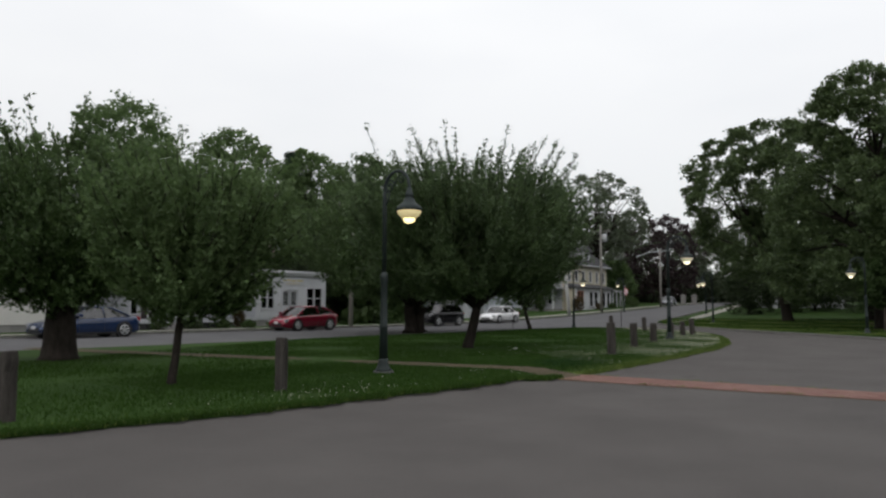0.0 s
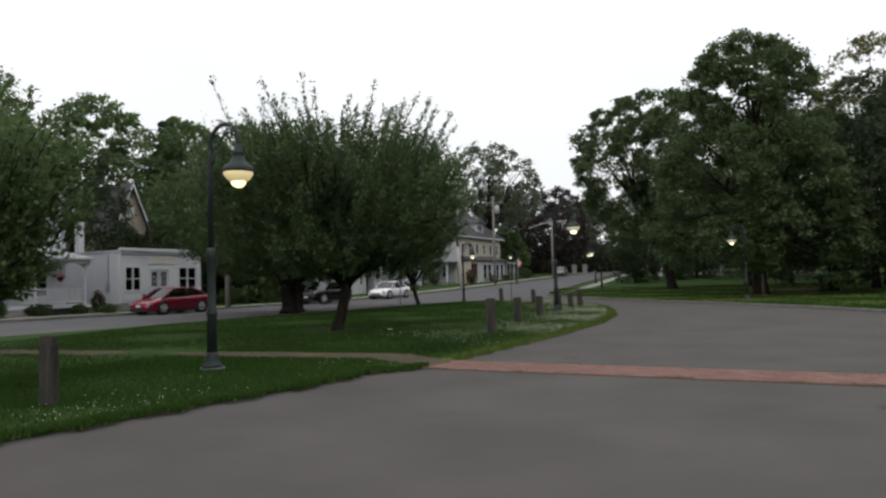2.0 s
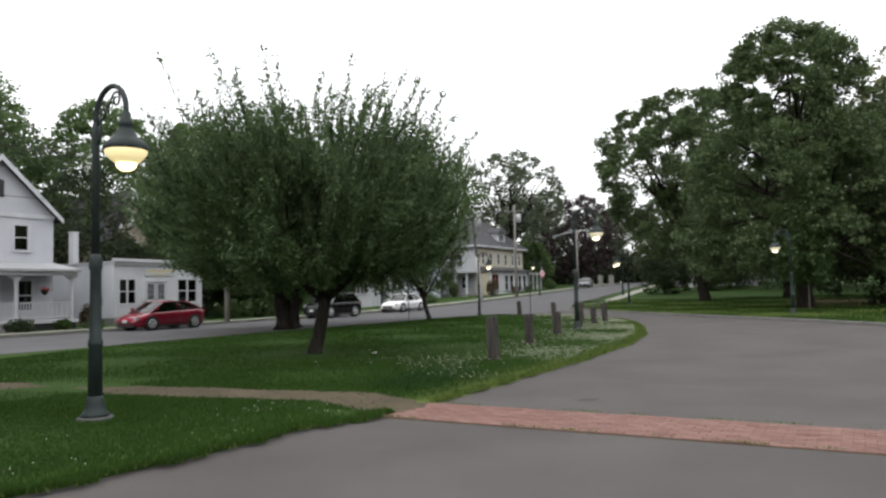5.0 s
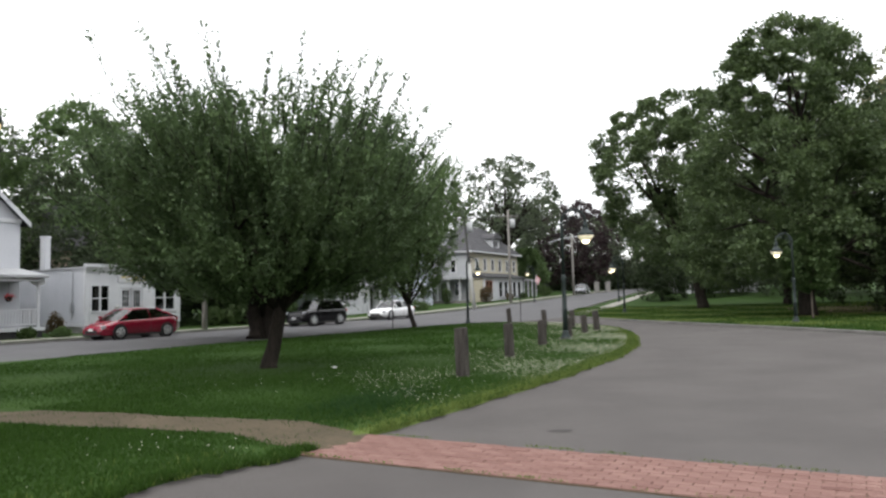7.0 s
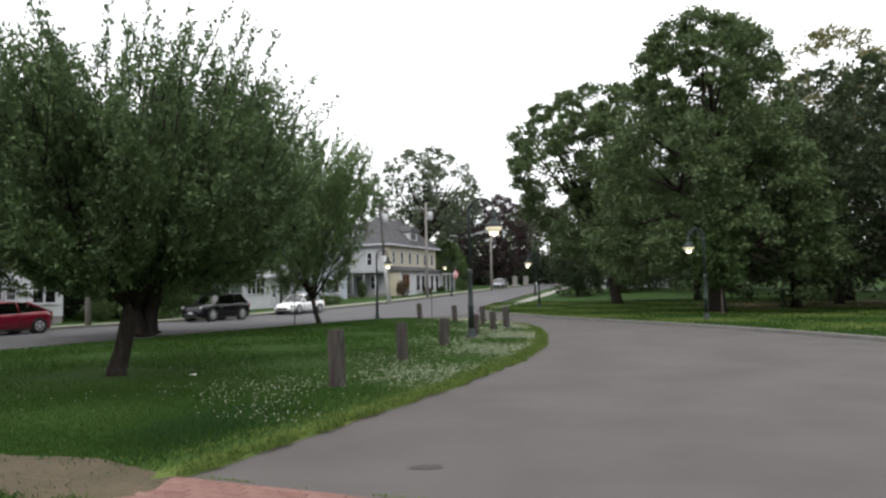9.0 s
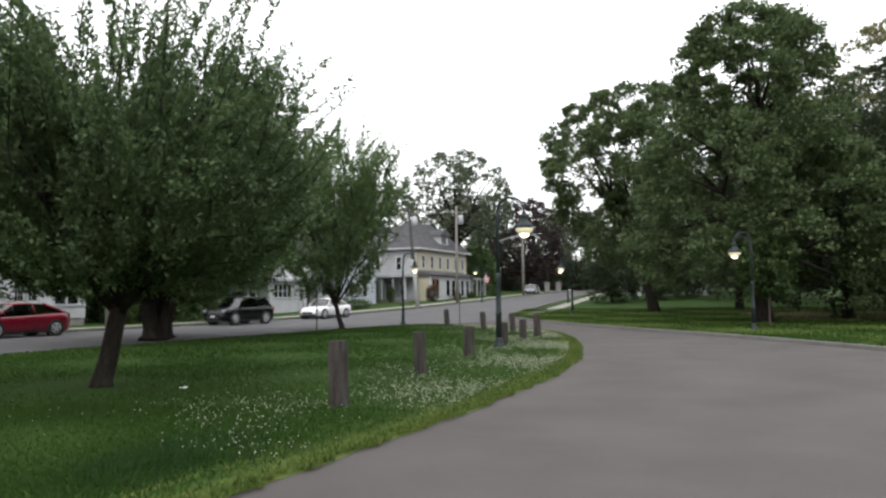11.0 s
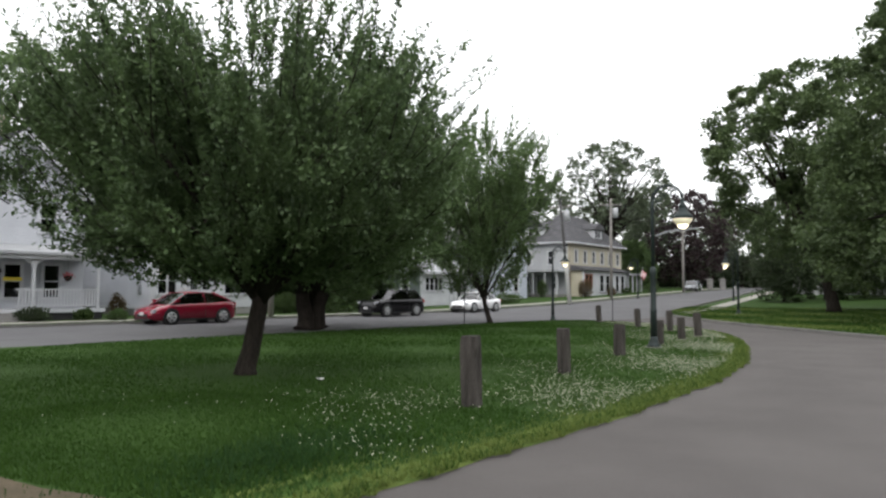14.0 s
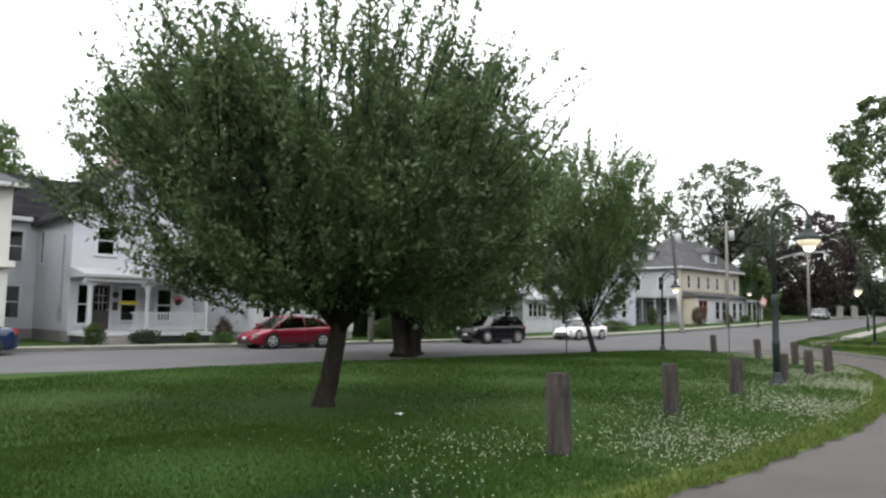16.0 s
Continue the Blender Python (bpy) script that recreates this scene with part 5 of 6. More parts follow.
panel(hs, side(W2 - 0.18, 0.18, 90), 9.5, 0.55, 6.2, [], M_WHITE)
panel(hs, side(0, 9.6), W2, 0.55, 6.2, [], M_WHITE)
wing = [(-3.0 + 3.6, -3.0 + 4.55, 1.1, 2.75), (-3.0 + 3.6, -3.0 + 4.55, 4.0, 5.6)]
panel(hs, side(-2.2, 5.6), 2.2, 0.55, 6.2, wing, M_WHITE)
panel(hs, side(-2.2, 9.6, -90), 4.0, 0.55, 6.2, [], M_WHITE)
part("foundation", boxes((0.03, W2 - 0.03, 0.04, 9.7, -0.2, 0.55), (-2.17, 0.03, 5.64, 9.5, -0.2, 0.55)), M_FOUND, hs)
for q in fh[2:]:
    window(hs, F0, q, 1, 2, curtain=q[2] < 2)
window(hs, F0, fh[0], 1, 2)
door(hs, F0, fh[1], M_DOOR)
window(hs, S0, sh[0], 1, 2)
for q in wing:
    window(hs, side(-2.2, 5.6), q, 1, 2)
gable_roof(hs, 0, W2, 0, 9.8, 6.2, 9.0, M_ROOF_BLACK, wall=M_WHITE)
part("wing_roof", prism([(5.3, 6.2), (5.3, 6.36), (7.6, 8.85), (9.9, 6.36), (9.9, 6.2)], "x", -2.6, 3.0), M_ROOF_BLACK, hs)
part("wing_eave", boxes((-2.65, -0.36, 5.16, 5.29, 6.1, 6.32), bevel=0.02), M_WHITE_SMOOTH, hs, "white gutter board")
part("frieze", boxes((-0.03, W2 + 0.03, -0.06, -0.004, 6.0, 6.22)), M_WHITE_SMOOTH, hs)
part("chimney", boxes((3.2, 3.8, 4.5, 5.1, 8.0, 10.6), (3.14, 3.86, 4.44, 5.16, 10.45, 10.6)), M_BROWNWALL, hs, "brick chimney")
part("attic_window", boxes((2.75, 3.35, -0.05, -0.01, 7.0, 7.9)), M_TRIM, hs, "small dark attic window")
part("porch_floor", boxes((0.0, W2 + 0.1, -2.1, -0.02, 0.38, 0.55), ), M_WHITE_SMOOTH, hs)
# solid block in near-black, painting the shadow under the porch
part("porch_skirt", boxes((0.1, W2, -2.0, -0.1, -0.2, 0.377)), M_DARK, hs, "solid skirt coloured dark for the shade below the porch floor")
part("porch_roof", prism([(-2.45, 3.05), (-2.45, 3.17), (0.0, 3.62), (0.0, 3.05)], "x", -0.15, W2 + 0.05), M_ROOF_PALE, hs, "pale sloping porch roof")
part("porch_beam", boxes((-0.05, W2 - 0.05, -2.25, -2.05, 2.85, 3.05)), M_WHITE_SMOOTH, hs)
for cx in (0.25, 2.85, 5.85):
    column(hs, cx, -2.0, 0.55, 2.86, 0.065)
    part("bracket", prism([(cx - 0.42, 2.86), (cx - 0.36, 2.74), (cx - 0.12, 2.62), (cx - 0.09, 2.40), (cx + 0.09, 2.40), (cx + 0.12, 2.62), (cx + 0.36, 2.74), (cx + 0.42, 2.86)], "y", -2.03, -1.97), M_WHITE_SMOOTH, hs)
railing(hs, (2.1, -2.0), (5.85, -2.0), 0.68, 1.48)
railing(hs, (5.9, -2.0), (5.9, -0.1), 0.68, 1.42)
for k in range(3):
    part("step", boxes((0.5, 2.1, -2.4 - 0.3 * k, -2.1 - 0.3 * k, -0.2, 0.40 - 0.15 * k), bevel=0.015), M_FOUND, hs)
part("mailbox", boxes((1.98, 2.2, -0.12, -0.02, 1.55, 1.95), bevel=0.02), M_TRIM, hs, "black wall mailbox")
part("door_plaque", lathe([(0.02, 0), (0.16, 0.01), (0.16, 0.03)], 14), M_TRIM, hs, "dark oval plaque").matrix_local = pose(2.1, -0.03, 2.3, 90, 0, 0)
part("meter", boxes((-0.14, -0.03, 0.9, 1.2, 1.0, 1.7), (-0.08, -0.03, 1.0, 1.06, 1.7, 5.2)), M_STEEL, hs, "grey meter box and conduit")
part("bunting", boxes((2.32, 3.18, -0.06, -0.035, 1.86, 2.02), bevel=0.01), M_YELLOWCLOTH, hs, "yellow cloth swag across the window")

# cream house next door
hc = house_at(-18.9, 5.2, "cream clapboard house with a projecting upper bay")
panel(hc, F0, 10.6, 0.4, 6.9, [(8.9, 9.8, 1.2, 2.8), (8.9, 9.8, 4.4, 6.1)], M_CREAM)
for q in ((8.9, 9.8, 1.2, 2.8), (8.9, 9.8, 4.4, 6.1)):
    window(hc, F0, q, 1, 2)
panel(hc, side(10.42, 0.18, 90), 9.0, 0.4, 6.9, [], M_CREAM)
panel(hc, side(0, 9.0, -90), 8.8, 0.4, 6.9, [], M_CREAM)
part("belt_course", boxes((-0.1, 10.8, -0.28, -0.004, 3.35, 3.62)), M_CREAM, hc)
part("air_conditioner", boxes((9.0, 9.7, -0.4, 0.02, 1.22, 1.62), bevel=0.02), M_SIGN, hc, "window air conditioner")
part("foundation", boxes((0.05, 10.5, 0.05, 9.0, -0.2, 0.4)), M_FOUND, hc)
hip_roof(hc, 0, 10.6, 0, 9.0, 6.9, 9.6, M_ROOF)

# white shop
sp = house_at(4.4, 6.0, "low white shop with a flat parapet and paired windows", "shop")
sholes = [(0.35, 1.55, 1.25, 2.75), (2.35, 3.05, 0.55, 2.6), (3.15, 3.85, 0.55, 2.6), (4.75, 6.35, 1.25, 2.75)]
panel(sp, F0, 6.8, 0.45, 3.95, sholes, M_WHITE_SMOOTH)
panel(sp, side(0, 9.6, -90), 9.42, 0.45, 3.75, [], M_WHITE)
panel(sp, side(6.62, 0.18, 90), 9.4, 0.45, 3.75, [], M_WHITE)
panel(sp, side(0, 9.6), 6.8, 0.45, 3.75, [], M_WHITE)
part("roof", boxes((0.18, 6.6, 0.2, 9.6, 3.6, 3.7)), M_ROOF_PALE, sp)
part("cornice", boxes((-0.15, 6.95, -0.30, -0.004, 3.78, 3.98), (-0.08, 6.88, -0.16, -0.004, 3.60, 3.78), bevel=0.02), M_WHITE_SMOOTH, sp)
part("coping", boxes((-0.06, 0.2, 0.0, 9.7, 3.75, 3.83)), M_WHITE_SMOOTH, sp)
part("foundation", boxes((0.03, 6.77, 0.04, 9.6, -0.2, 0.45)), M_FOUND, sp)
part("base_trim", boxes((-0.05, -0.004, 0.0, 9.6, 0.40, 0.56)), M_WHITE_SMOOTH, sp)
window(sp, F0, sholes[0], 2, 2)
window(sp, F0, sholes[3], 2, 2)
door(sp, F0, sholes[1], M_WHITE_SMOOTH)
door(sp, F0, sholes[2], M_WHITE_SMOOTH)
part("window_panel", boxes((0.25, 1.65, -0.03, -0.004, 0.62, 1.10)), M_WHITE_SMOOTH, sp)
part("door_step", boxes((2.2, 4.0, -0.9, -0.02, -0.2, 0.40), bevel=0.02), M_FOUND, sp)
sg = part("sign_board", boxes((2.1, 4.5, -0.07, -0.02, 2.95, 3.45), bevel=0.02), M_WHITE_SMOOTH, sp, "white fascia sign with gilt marks")
for k, (u0, u1, zz) in enumerate(((2.3, 2.65, 3.24), (2.72, 3.1, 3.28), (3.17, 3.6, 3.24), (3.7, 4.3, 3.27), (2.6, 4.0, 3.07))):
    part("sign_mark", boxes((u0, u1, -0.085, -0.066, zz - 0.05, zz + (0.07 if k < 4 else 0.0)), bevel=0.01), M_HOUSEPIC, sg)
part("mailbox", boxes((1.95, 2.15, -0.12, -0.02, 1.45, 1.62), bevel=0.02), M_SIGN, sp, "small pale mailbox")
part("meter", boxes((-0.12, -0.01, 1.0, 1.25, 1.2, 1.75), (-0.06, -0.01, 1.08, 1.14, 1.75, 3.6)), M_STEEL, sp, "grey meter and conduit")
part("chimney", boxes((0.35, 0.75, 4.4, 4.85, 3.6, 5.85), (0.32, 0.78, 4.37, 4.88, 5.8, 5.9), bevel=0.02), M_WHITE_SMOOTH, sp, "white painted chimney")

# tan gabled house behind
hb = house_at(11.2, 15.0, "tan gabled house mostly hidden behind trees")
panel(hb, F0, 3.0, 0.3, 6.4, [(1.1, 1.9, 4.4, 5.9)], M_BROWNWALL)
window(hb, F0, (1.1, 1.9, 4.4, 5.9), 1, 2)
panel(hb, side(0, 8, -90), 7.8, 0.3, 6.4, [], M_BROWNWALL)
panel(hb, side(2.82, 0.18, 90), 7.8, 0.3, 6.4, [], M_BROWNWALL)
part("foundation", boxes((0.03, 2.9, 0.04, 8, -0.2, 0.3)), M_FOUND, hb)
gable_roof(hb, 0, 3.0, 0, 8, 6.4, 9.6, M_ROOF, wall=M_BROWNWALL)
part("attic_window", boxes((1.15, 1.85, -0.05, -0.01, 7.0, 8.0)), M_SIGN, hb, "pale attic window")
for k, (ta, tb, th_, tr) in enumerate(((7.8, 13.6, 10.8, 3.0), (10.0, 12.5, 6.0, 2.0), (13.5, 10.5, 7.5, 2.8), (2.5, 18.0, 9.0, 3.2))):
    tree(-23.2 + 0.287 * ta - 0.958 * tb, 39.0 + 0.958 * ta + 0.287 * tb, th_, tr, 0.6, 0.2, 160, 90, 0.2, "round", L_DARK, "dark leafy tree crowding behind the shop", 120 + k, trunk_h=1.8, clump=1.1, limbs=8)

# low garage building
hg = house_at(29.4, 7.0, "low white garage building with a green-grey end wall")
gh = [(0.5, 2.9, 1.35, 2.45), (4.0, 4.6, 0.12, 2.2), (5.1, 6.7, 0.12, 2.5)]
panel(hg, F0, 7.0, 0.0, 2.85, gh, M_WHITE_SMOOTH)
ge = [(2.2, 3.0, 1.3, 2.3)]
SG = side(0, 4.4, -90)
panel(hg, SG, 4.22, 0.0, 2.85, ge, M_GREENWALL)
panel(hg, side(6.82, 0.18, 90), 6.0, 0.0, 2.85, [], M_WHITE_SMOOTH)
window(hg, F0, gh[0], 4, 2)
window(hg, SG, ge[0], 1, 2)
door(hg, F0, gh[1], M_WHITE_SMOOTH)
part("opening_backing", boxes((5.0, 6.8, 0.8, 0.85, 0.1, 2.6)), M_DARK, hg, "dark open bay")
part("corner_post", boxes((-0.06, 0.08, -0.03, -0.004, 0.0, 2.85)), M_WHITE_SMOOTH, hg)
part("roof", prism([(-0.5, 2.78), (-0.5, 2.95), (4.2, 5.3), (8.5, 3.2), (8.5, 3.0), (4.2, 5.1)], "x", -0.4, 7.4), M_ROOF_PALE, hg, "pale sheet roof")
part("gable", prism([(0.0, 2.85), (4.2, 5.0), (8.0, 2.95)], "x", 0.02, 0.2), M_WHITE, hg)
part("fascia", boxes((-0.45, 7.45, -0.56, -0.505, 2.72, 2.96)), M_WHITE_SMOOTH, hg)

# pale blue house side
hl = house_at(43.5, 9.0, "pale blue-white house with a plain end wall")
panel(hl, side(0, 7, -90), 6.82, 0.0, 5.2, [(4.4, 5.2, 1.2, 2.6)], M_BLUEWALL)
window(hl, side(0, 7, -90), (4.4, 5.2, 1.2, 2.6), 1, 2)
panel(hl, F0, 6.5, 0.0, 5.2, [(1.0, 1.9, 1.0, 2.5), (3.8, 4.7, 1.0, 2.5)], M_BLUEWALL)
for q in ((1.0, 1.9, 1.0, 2.5), (3.8, 4.7, 1.0, 2.5)):
    window(hl, F0, q, 1, 2)
panel(hl, side(6.32, 0.18, 90), 6.8, 0.0, 5.2, [], M_BLUEWALL)
gable_roof(hl, 0, 6.5, 0, 7, 5.2, 7.6, M_ROOF, wall=M_BLUEWALL)

# large yellow house with hipped roof
hy = house_at(55.9, 7.0, "large pale yellow house with hipped roof and dormers")
WY, DY = 14.5, 6.6
yh = [(1.4 + 2.3 * k, 2.1 + 2.3 * k, 3.95, 5.35) for k in range(6)]
panel(hy, F0, WY, 0.0, 6.1, yh, M_YELLOW)
for q in yh:
    window(hy, F0, q, 1, 2)
SY = side(0, DY, -90)
eh = [(1.0, 1.75, 3.7, 5.2), (3.9, 4.6, 3.7, 5.2), (0.7, 1.5, 0.9, 2.4), (2.5, 3.4, 0.3, 2.4), (4.4, 5.2, 0.9, 2.4)]
panel(hy, SY, DY - 0.18, 0.0, 6.1, eh, M_GREYWALL)
for q in eh[:3] + eh[4:]:
    window(hy, SY, q, 1, 2)
door(hy, SY, eh[3], M_DOOR)
panel(hy, side(WY - 0.18, 0.18, 90), DY, 0.0, 6.1, [], M_YELLOW)
hip_roof(hy, 0, WY, 0, DY, 6.1, 9.9, M_ROOF, 0.5, 0.28)
for m, name in ((side(8.2, 0.35), "dormer"), (side(0.6, 4.9, -90), "dormer")):
    bm = boxes((-1.2, 1.2, 0, 0.15, 6.6, 8.1), (-1.2, -1.05, 0.15, 2.6, 6.6, 8.1), (1.05, 1.2, 0.15, 2.6, 6.6, 8.1))
    bm.transform(m)
    dm = part(name, bm, M_WHITE_SMOOTH, hy, "white roof dormer")
    bm = prism([(-1.5, 8.1), (1.5, 8.1), (1.1, 8.5), (0, 8.95), (-1.1, 8.5)], "y", -0.35, 3.0)
    bm.transform(m)
    part("dormer_roof", bm, M_ROOF, dm)
    for u in (-0.6, 0.12):
        bm = boxes((u, u + 0.5, -0.03, -0.005, 7.15, 7.9))
        bm.transform(m)
        part("pane", bm, M_TRIM, dm, "dark dormer pane")
# enclosed front bay and side porch
bh = [(0.4, 1.2, 1.3, 2.5), (1.35, 2.15, 1.3, 2.5), (4.2, 5.3, 0.6, 2.5), (5.8, 6.9, 0.6, 2.5), (8.6, 9.6, 0.6, 2.5), (10.2, 11.2, 0.6, 2.5)]
panel(hy, side(0.4, -1.6), 11.6, 0.0, 2.95, bh, M_WHITE_SMOOTH, "bay_wall")
for q in bh:
    window(hy, side(0.4, -1.6), q, 1, 2, trim=M_RUSTTRIM if q[0] < 2 else None)
panel(hy, side(0.4, 0, -90), 1.42, 0.0, 2.95, [], M_YELLOW, "bay_wall")
panel(hy, side(11.82, -1.42, 90), 1.4, 0.0, 2.95, [], M_WHITE_SMOOTH, "bay_wall")
part("bay_roof", prism([(-2.0, 2.95), (-2.0, 3.1), (0.0, 3.6), (0.0, 2.95)], "x", 0.1, 12.4), M_ROOF, hy)
part("porch_floor", boxes((-2.4, -0.02, 0.2, DY, -0.1, 0.25)), M_FOUND, hy)
part("porch_roof", boxes((-2.7, -0.02, -0.1, DY + 0.2, 2.75, 3.0), bevel=0.02), M_ROOF_PALE, hy, "pale flat porch roof")
for k in range(5):
    column(hy, -2.3, 0.35 + 1.5 * k, 0.25, 2.76, 0.08)
part("porch_roof", boxes((12.6, 17.4, -1.8, 0.6, 2.7, 2.9)), M_ROOF_PALE, hy)
for k in range(4):
    column(hy, 12.8 + 1.45 * k, -1.6, 0.0, 2.7, 0.08)
part("porch_wall", boxes((14.6, 17.2, 0.4, 0.58, 0.0, 2.7)), M_WHITE_SMOOTH, hy)
part("downpipe", boxes((0.06, 0.14, -0.10, -0.02, 0.0, 6.1)), M_BROWNWALL, hy, "brown downpipe")

# pale house far behind the maples
hw = thing("house", pose(9.6, 106, h(10, 106), 0, 0, -8), "white house with columns far behind the trees", "house")
panel(hw, F0, 11.0, 0.0, 3.0, [(1.2, 2.1, 1.0, 2.4), (4.0, 4.9, 1.0, 2.4), (7.4, 8.3, 1.0, 2.4)], M_GREYWALL)
for q in ((1.2, 2.1, 1.0, 2.4), (4.0, 4.9, 1.0, 2.4), (7.4, 8.3, 1.0, 2.4)):
    window(hw, F0, q, 1, 2)
panel(hw, side(0, 8, -90), 7.8, 0.0, 3.0, [], M_GREYWALL)
panel(hw, side(10.82, 0.18, 90), 7.8, 0.0, 3.0, [], M_GREYWALL)
for k in range(5):
    column(hw, 0.4 + 2.5 * k, -2.2, 0.0, 2.8, 0.12)
hip_roof(hw, 0, 11, -2.3, 8, 3.0, 5.2, M_ROOF)


# ---------- planting by the houses ----------
def shrub(a, b, w, d, tall, mat, label, seed, category="shrub", lift=0.08):
    x, y = -23.2 + 0.287 * a - 0.958 * b, 39.0 + 0.958 * a + 0.287 * b
    rng = np.random.default_rng(seed)
    t = thing("shrub", pose(x, y, h(x, y) + lift, 0, 0, 73.3), label, category)
    n = int(900 * max(1.0, w * d * tall) ** 0.6)
    v = rng.normal(0, 1, (n, 3))
    v /= np.linalg.norm(v, axis=1, keepdims=True)
    lump = 1 + 0.16 * np.sin(4 * v[:, :1] + seed) + 0.14 * np.sin(6 * v[:, 1:2] - seed) + rng.normal(0, 0.07, (n, 1))
    p = v * lump * rng.uniform(0.55, 1.0, (n, 1)) * np.array([w / 2, d / 2, tall / 2]) + np.array([0, 0, tall * 0.5])
    p[:, 2] = np.maximum(p[:, 2], 0.03)
    leaf_mesh("foliage", p, v + np.array([0, 0, 0.4]), 0.12, mat, t, rng, 0.6)
    bm = bmesh.new()
    for k in range(5):
        an = k * 1.26
        tube([(0.05 * math.cos(an), 0.05 * math.sin(an), -0.1), (w * 0.2 * math.cos(an), d * 0.2 * math.sin(an), tall * 0.6)], [0.03, 0.01], 5, bm)
    part("stems", bm, M_BARK, t)
    return t


for k, (a, b, w, d, tall, mt, lb) in enumerate((
        (-3.05, 3.0, 1.3, 0.8, 0.62, L_DARK, "broad dark shrub beside the porch steps"), (-0.75, 3.1, 0.7, 0.6, 0.5, L_SHRUB, "small green shrub below the porch railing"), (0.3, 2.0, 0.9, 0.6, 0.48, L_LIGHT, "low bright shrub near the porch corner"),
        (2.2, 1.6, 1.3, 0.9, 0.6, L_LIGHT, "low bright shrub by the pavement"), (1.7, 4.6, 0.8, 0.6, 1.2, L_RUST, "red-leaved shrub between house and shop"), (-5.35, 2.9, 0.8, 0.7, 0.9, L_SHRUB, "upright green plant by the steps"),
        (38.5, 4.2, 4.2, 1.1, 0.9, L_SHRUB, "clipped green hedge before the pale house"), (52.6, 8.6, 1.1, 1.1, 1.9, L_SHRUB, "upright shrub at the grey porch"), (52.6, 11.0, 1.1, 1.1, 1.7, L_SHRUB, "upright shrub beside the porch columns"),
        (55.6, 4.9, 1.8, 1.5, 1.8, L_RUST, "russet and green bush at the corner of the yellow house"), (62.0, 4.6, 1.6, 0.9, 0.8, L_RUST, "low red-brown shrub under the bay windows"), (66.5, 4.6, 1.8, 0.9, 0.7, L_SHRUB, "low green shrub under the bay windows"),
        (73.0, 4.0, 3.0, 1.4, 1.3, L_SHRUB, "dark hedge beyond the yellow house"), (21.5, 6.5, 2.6, 1.4, 1.4, L_SHRUB, "overgrown shrub beside the brick steps"), (13.5, 5.5, 1.5, 1.2, 1.3, L_SHRUB, "green shrub beside the shop"))):
    shrub(a, b, w, d, tall, mt, lb, 300 + k)


def basket(a, b, z, seed):
    x, y = -23.2 + 0.287 * a - 0.958 * b, 39.0 + 0.958 * a + 0.287 * b
    rng = np.random.default_rng(seed)
    t = thing("hanging_basket", pose(x, y, h(x, y) + z, 0, 0, 0), "hanging basket of red flowers under the porch roof", "flower basket", "hanging baskets")
    part("pot", lathe([(0.05, -0.28), (0.14, -0.2), (0.2, -0.02), (0.21, 0.0)], 12), M_BARK, t)
    part("cord", tube([(0, 0, 0.0), (0, 0, 3.02 + 0.05 - z)], 0.008, 5), M_WIRE, t)
    v = rng.normal(0, 1, (160, 3)) * np.array([0.13, 0.13, 0.09]) + np.array([0, 0, 0.03])
    tagged(leaf_mesh("flowers", v, v + np.array([0, 0, 0.3]), 0.07, M_FLOWER, t, rng), kind="stuff")


basket(-1.05, 4.15, 2.2, 1)

st = thing("garden_steps", pose(-23.2 + 0.287 * 23 - 0.958 * 4, 39 + 0.958 * 23 + 0.287 * 4, 0.1, 0, 0, 73.3), "low red brick garden steps behind the pavement", "steps")
for k in range(4):
    part("step", boxes((-1.6, 1.6, 0.35 * k, 0.35 * (k + 1), -0.1, 0.16 * (k + 1)), bevel=0.012), M_BRICKWALL, st)

fl = thing("flag", pose(-7.6, 109.3, h(-7.6, 109.3) + 0.08, 0, 0, 60), "striped flag drooping from a slanted staff", "flag")
part("staff", tube([(0, 0, 0), (0, 0, 1.2), (0.9, 0, 3.2)], 0.025, 6), M_WHITE_SMOOTH, fl)
fv = lambda u, v: (0.85 - 0.45 * v + 0.9 * u * 0.75, 0.10 * math.sin(5 * u + 2 * v), 3.1 - 0.95 * v - 0.75 * u)
for k in range(7):
    bm = bmesh.new()
    grid = [[bm.verts.new(fv(i / 8, (k + j) / 7)) for i in range(9)] for j in range(2)]
    for i in range(8):
        bm.faces.new((grid[0][i], grid[0][i + 1], grid[1][i + 1], grid[1][i]))
    part("stripe", bm, M_FLAGWHITE if k % 2 else M_FLAGRED, fl)

# ---------- grass, clover and worn edges ----------
rng = np.random.default_rng(5)


def blades(name, x, y, tall, mat, label, wide=0.010):
    n = len(x)
    a = rng.uniform(0, 2 * np.pi, n)
    t = tall * rng.uniform(0.6, 1.4, n)
    z = 0.028 + rise(x, y)
    dx, dy = np.cos(a) * wide, np.sin(a) * wide
    lean = rng.normal(0, 0.45, (n, 2)) * t[:, None]
    v = np.empty((n, 3, 3))
    v[:, 0] = np.stack([x - dx, y - dy, z], 1)
    v[:, 1] = np.stack([x + dx, y + dy, z], 1)
    v[:, 2] = np.stack([x + lean[:, 0], y + lean[:, 1], z + t], 1)
    return tagged(array_part(name, v.reshape(-1, 3), np.arange(n * 3).reshape(n, 3), mat), label, "grass", kind="stuff")


def on_isle(n, y0, y1, margin=0.02):
    y = rng.uniform(y0, y1, n)
    w, e = isle_w(y), isle_e(y)
    x = w + (e - w) * rng.uniform(0, 1, n)
    return x[x < e - margin], y[x < e - margin]


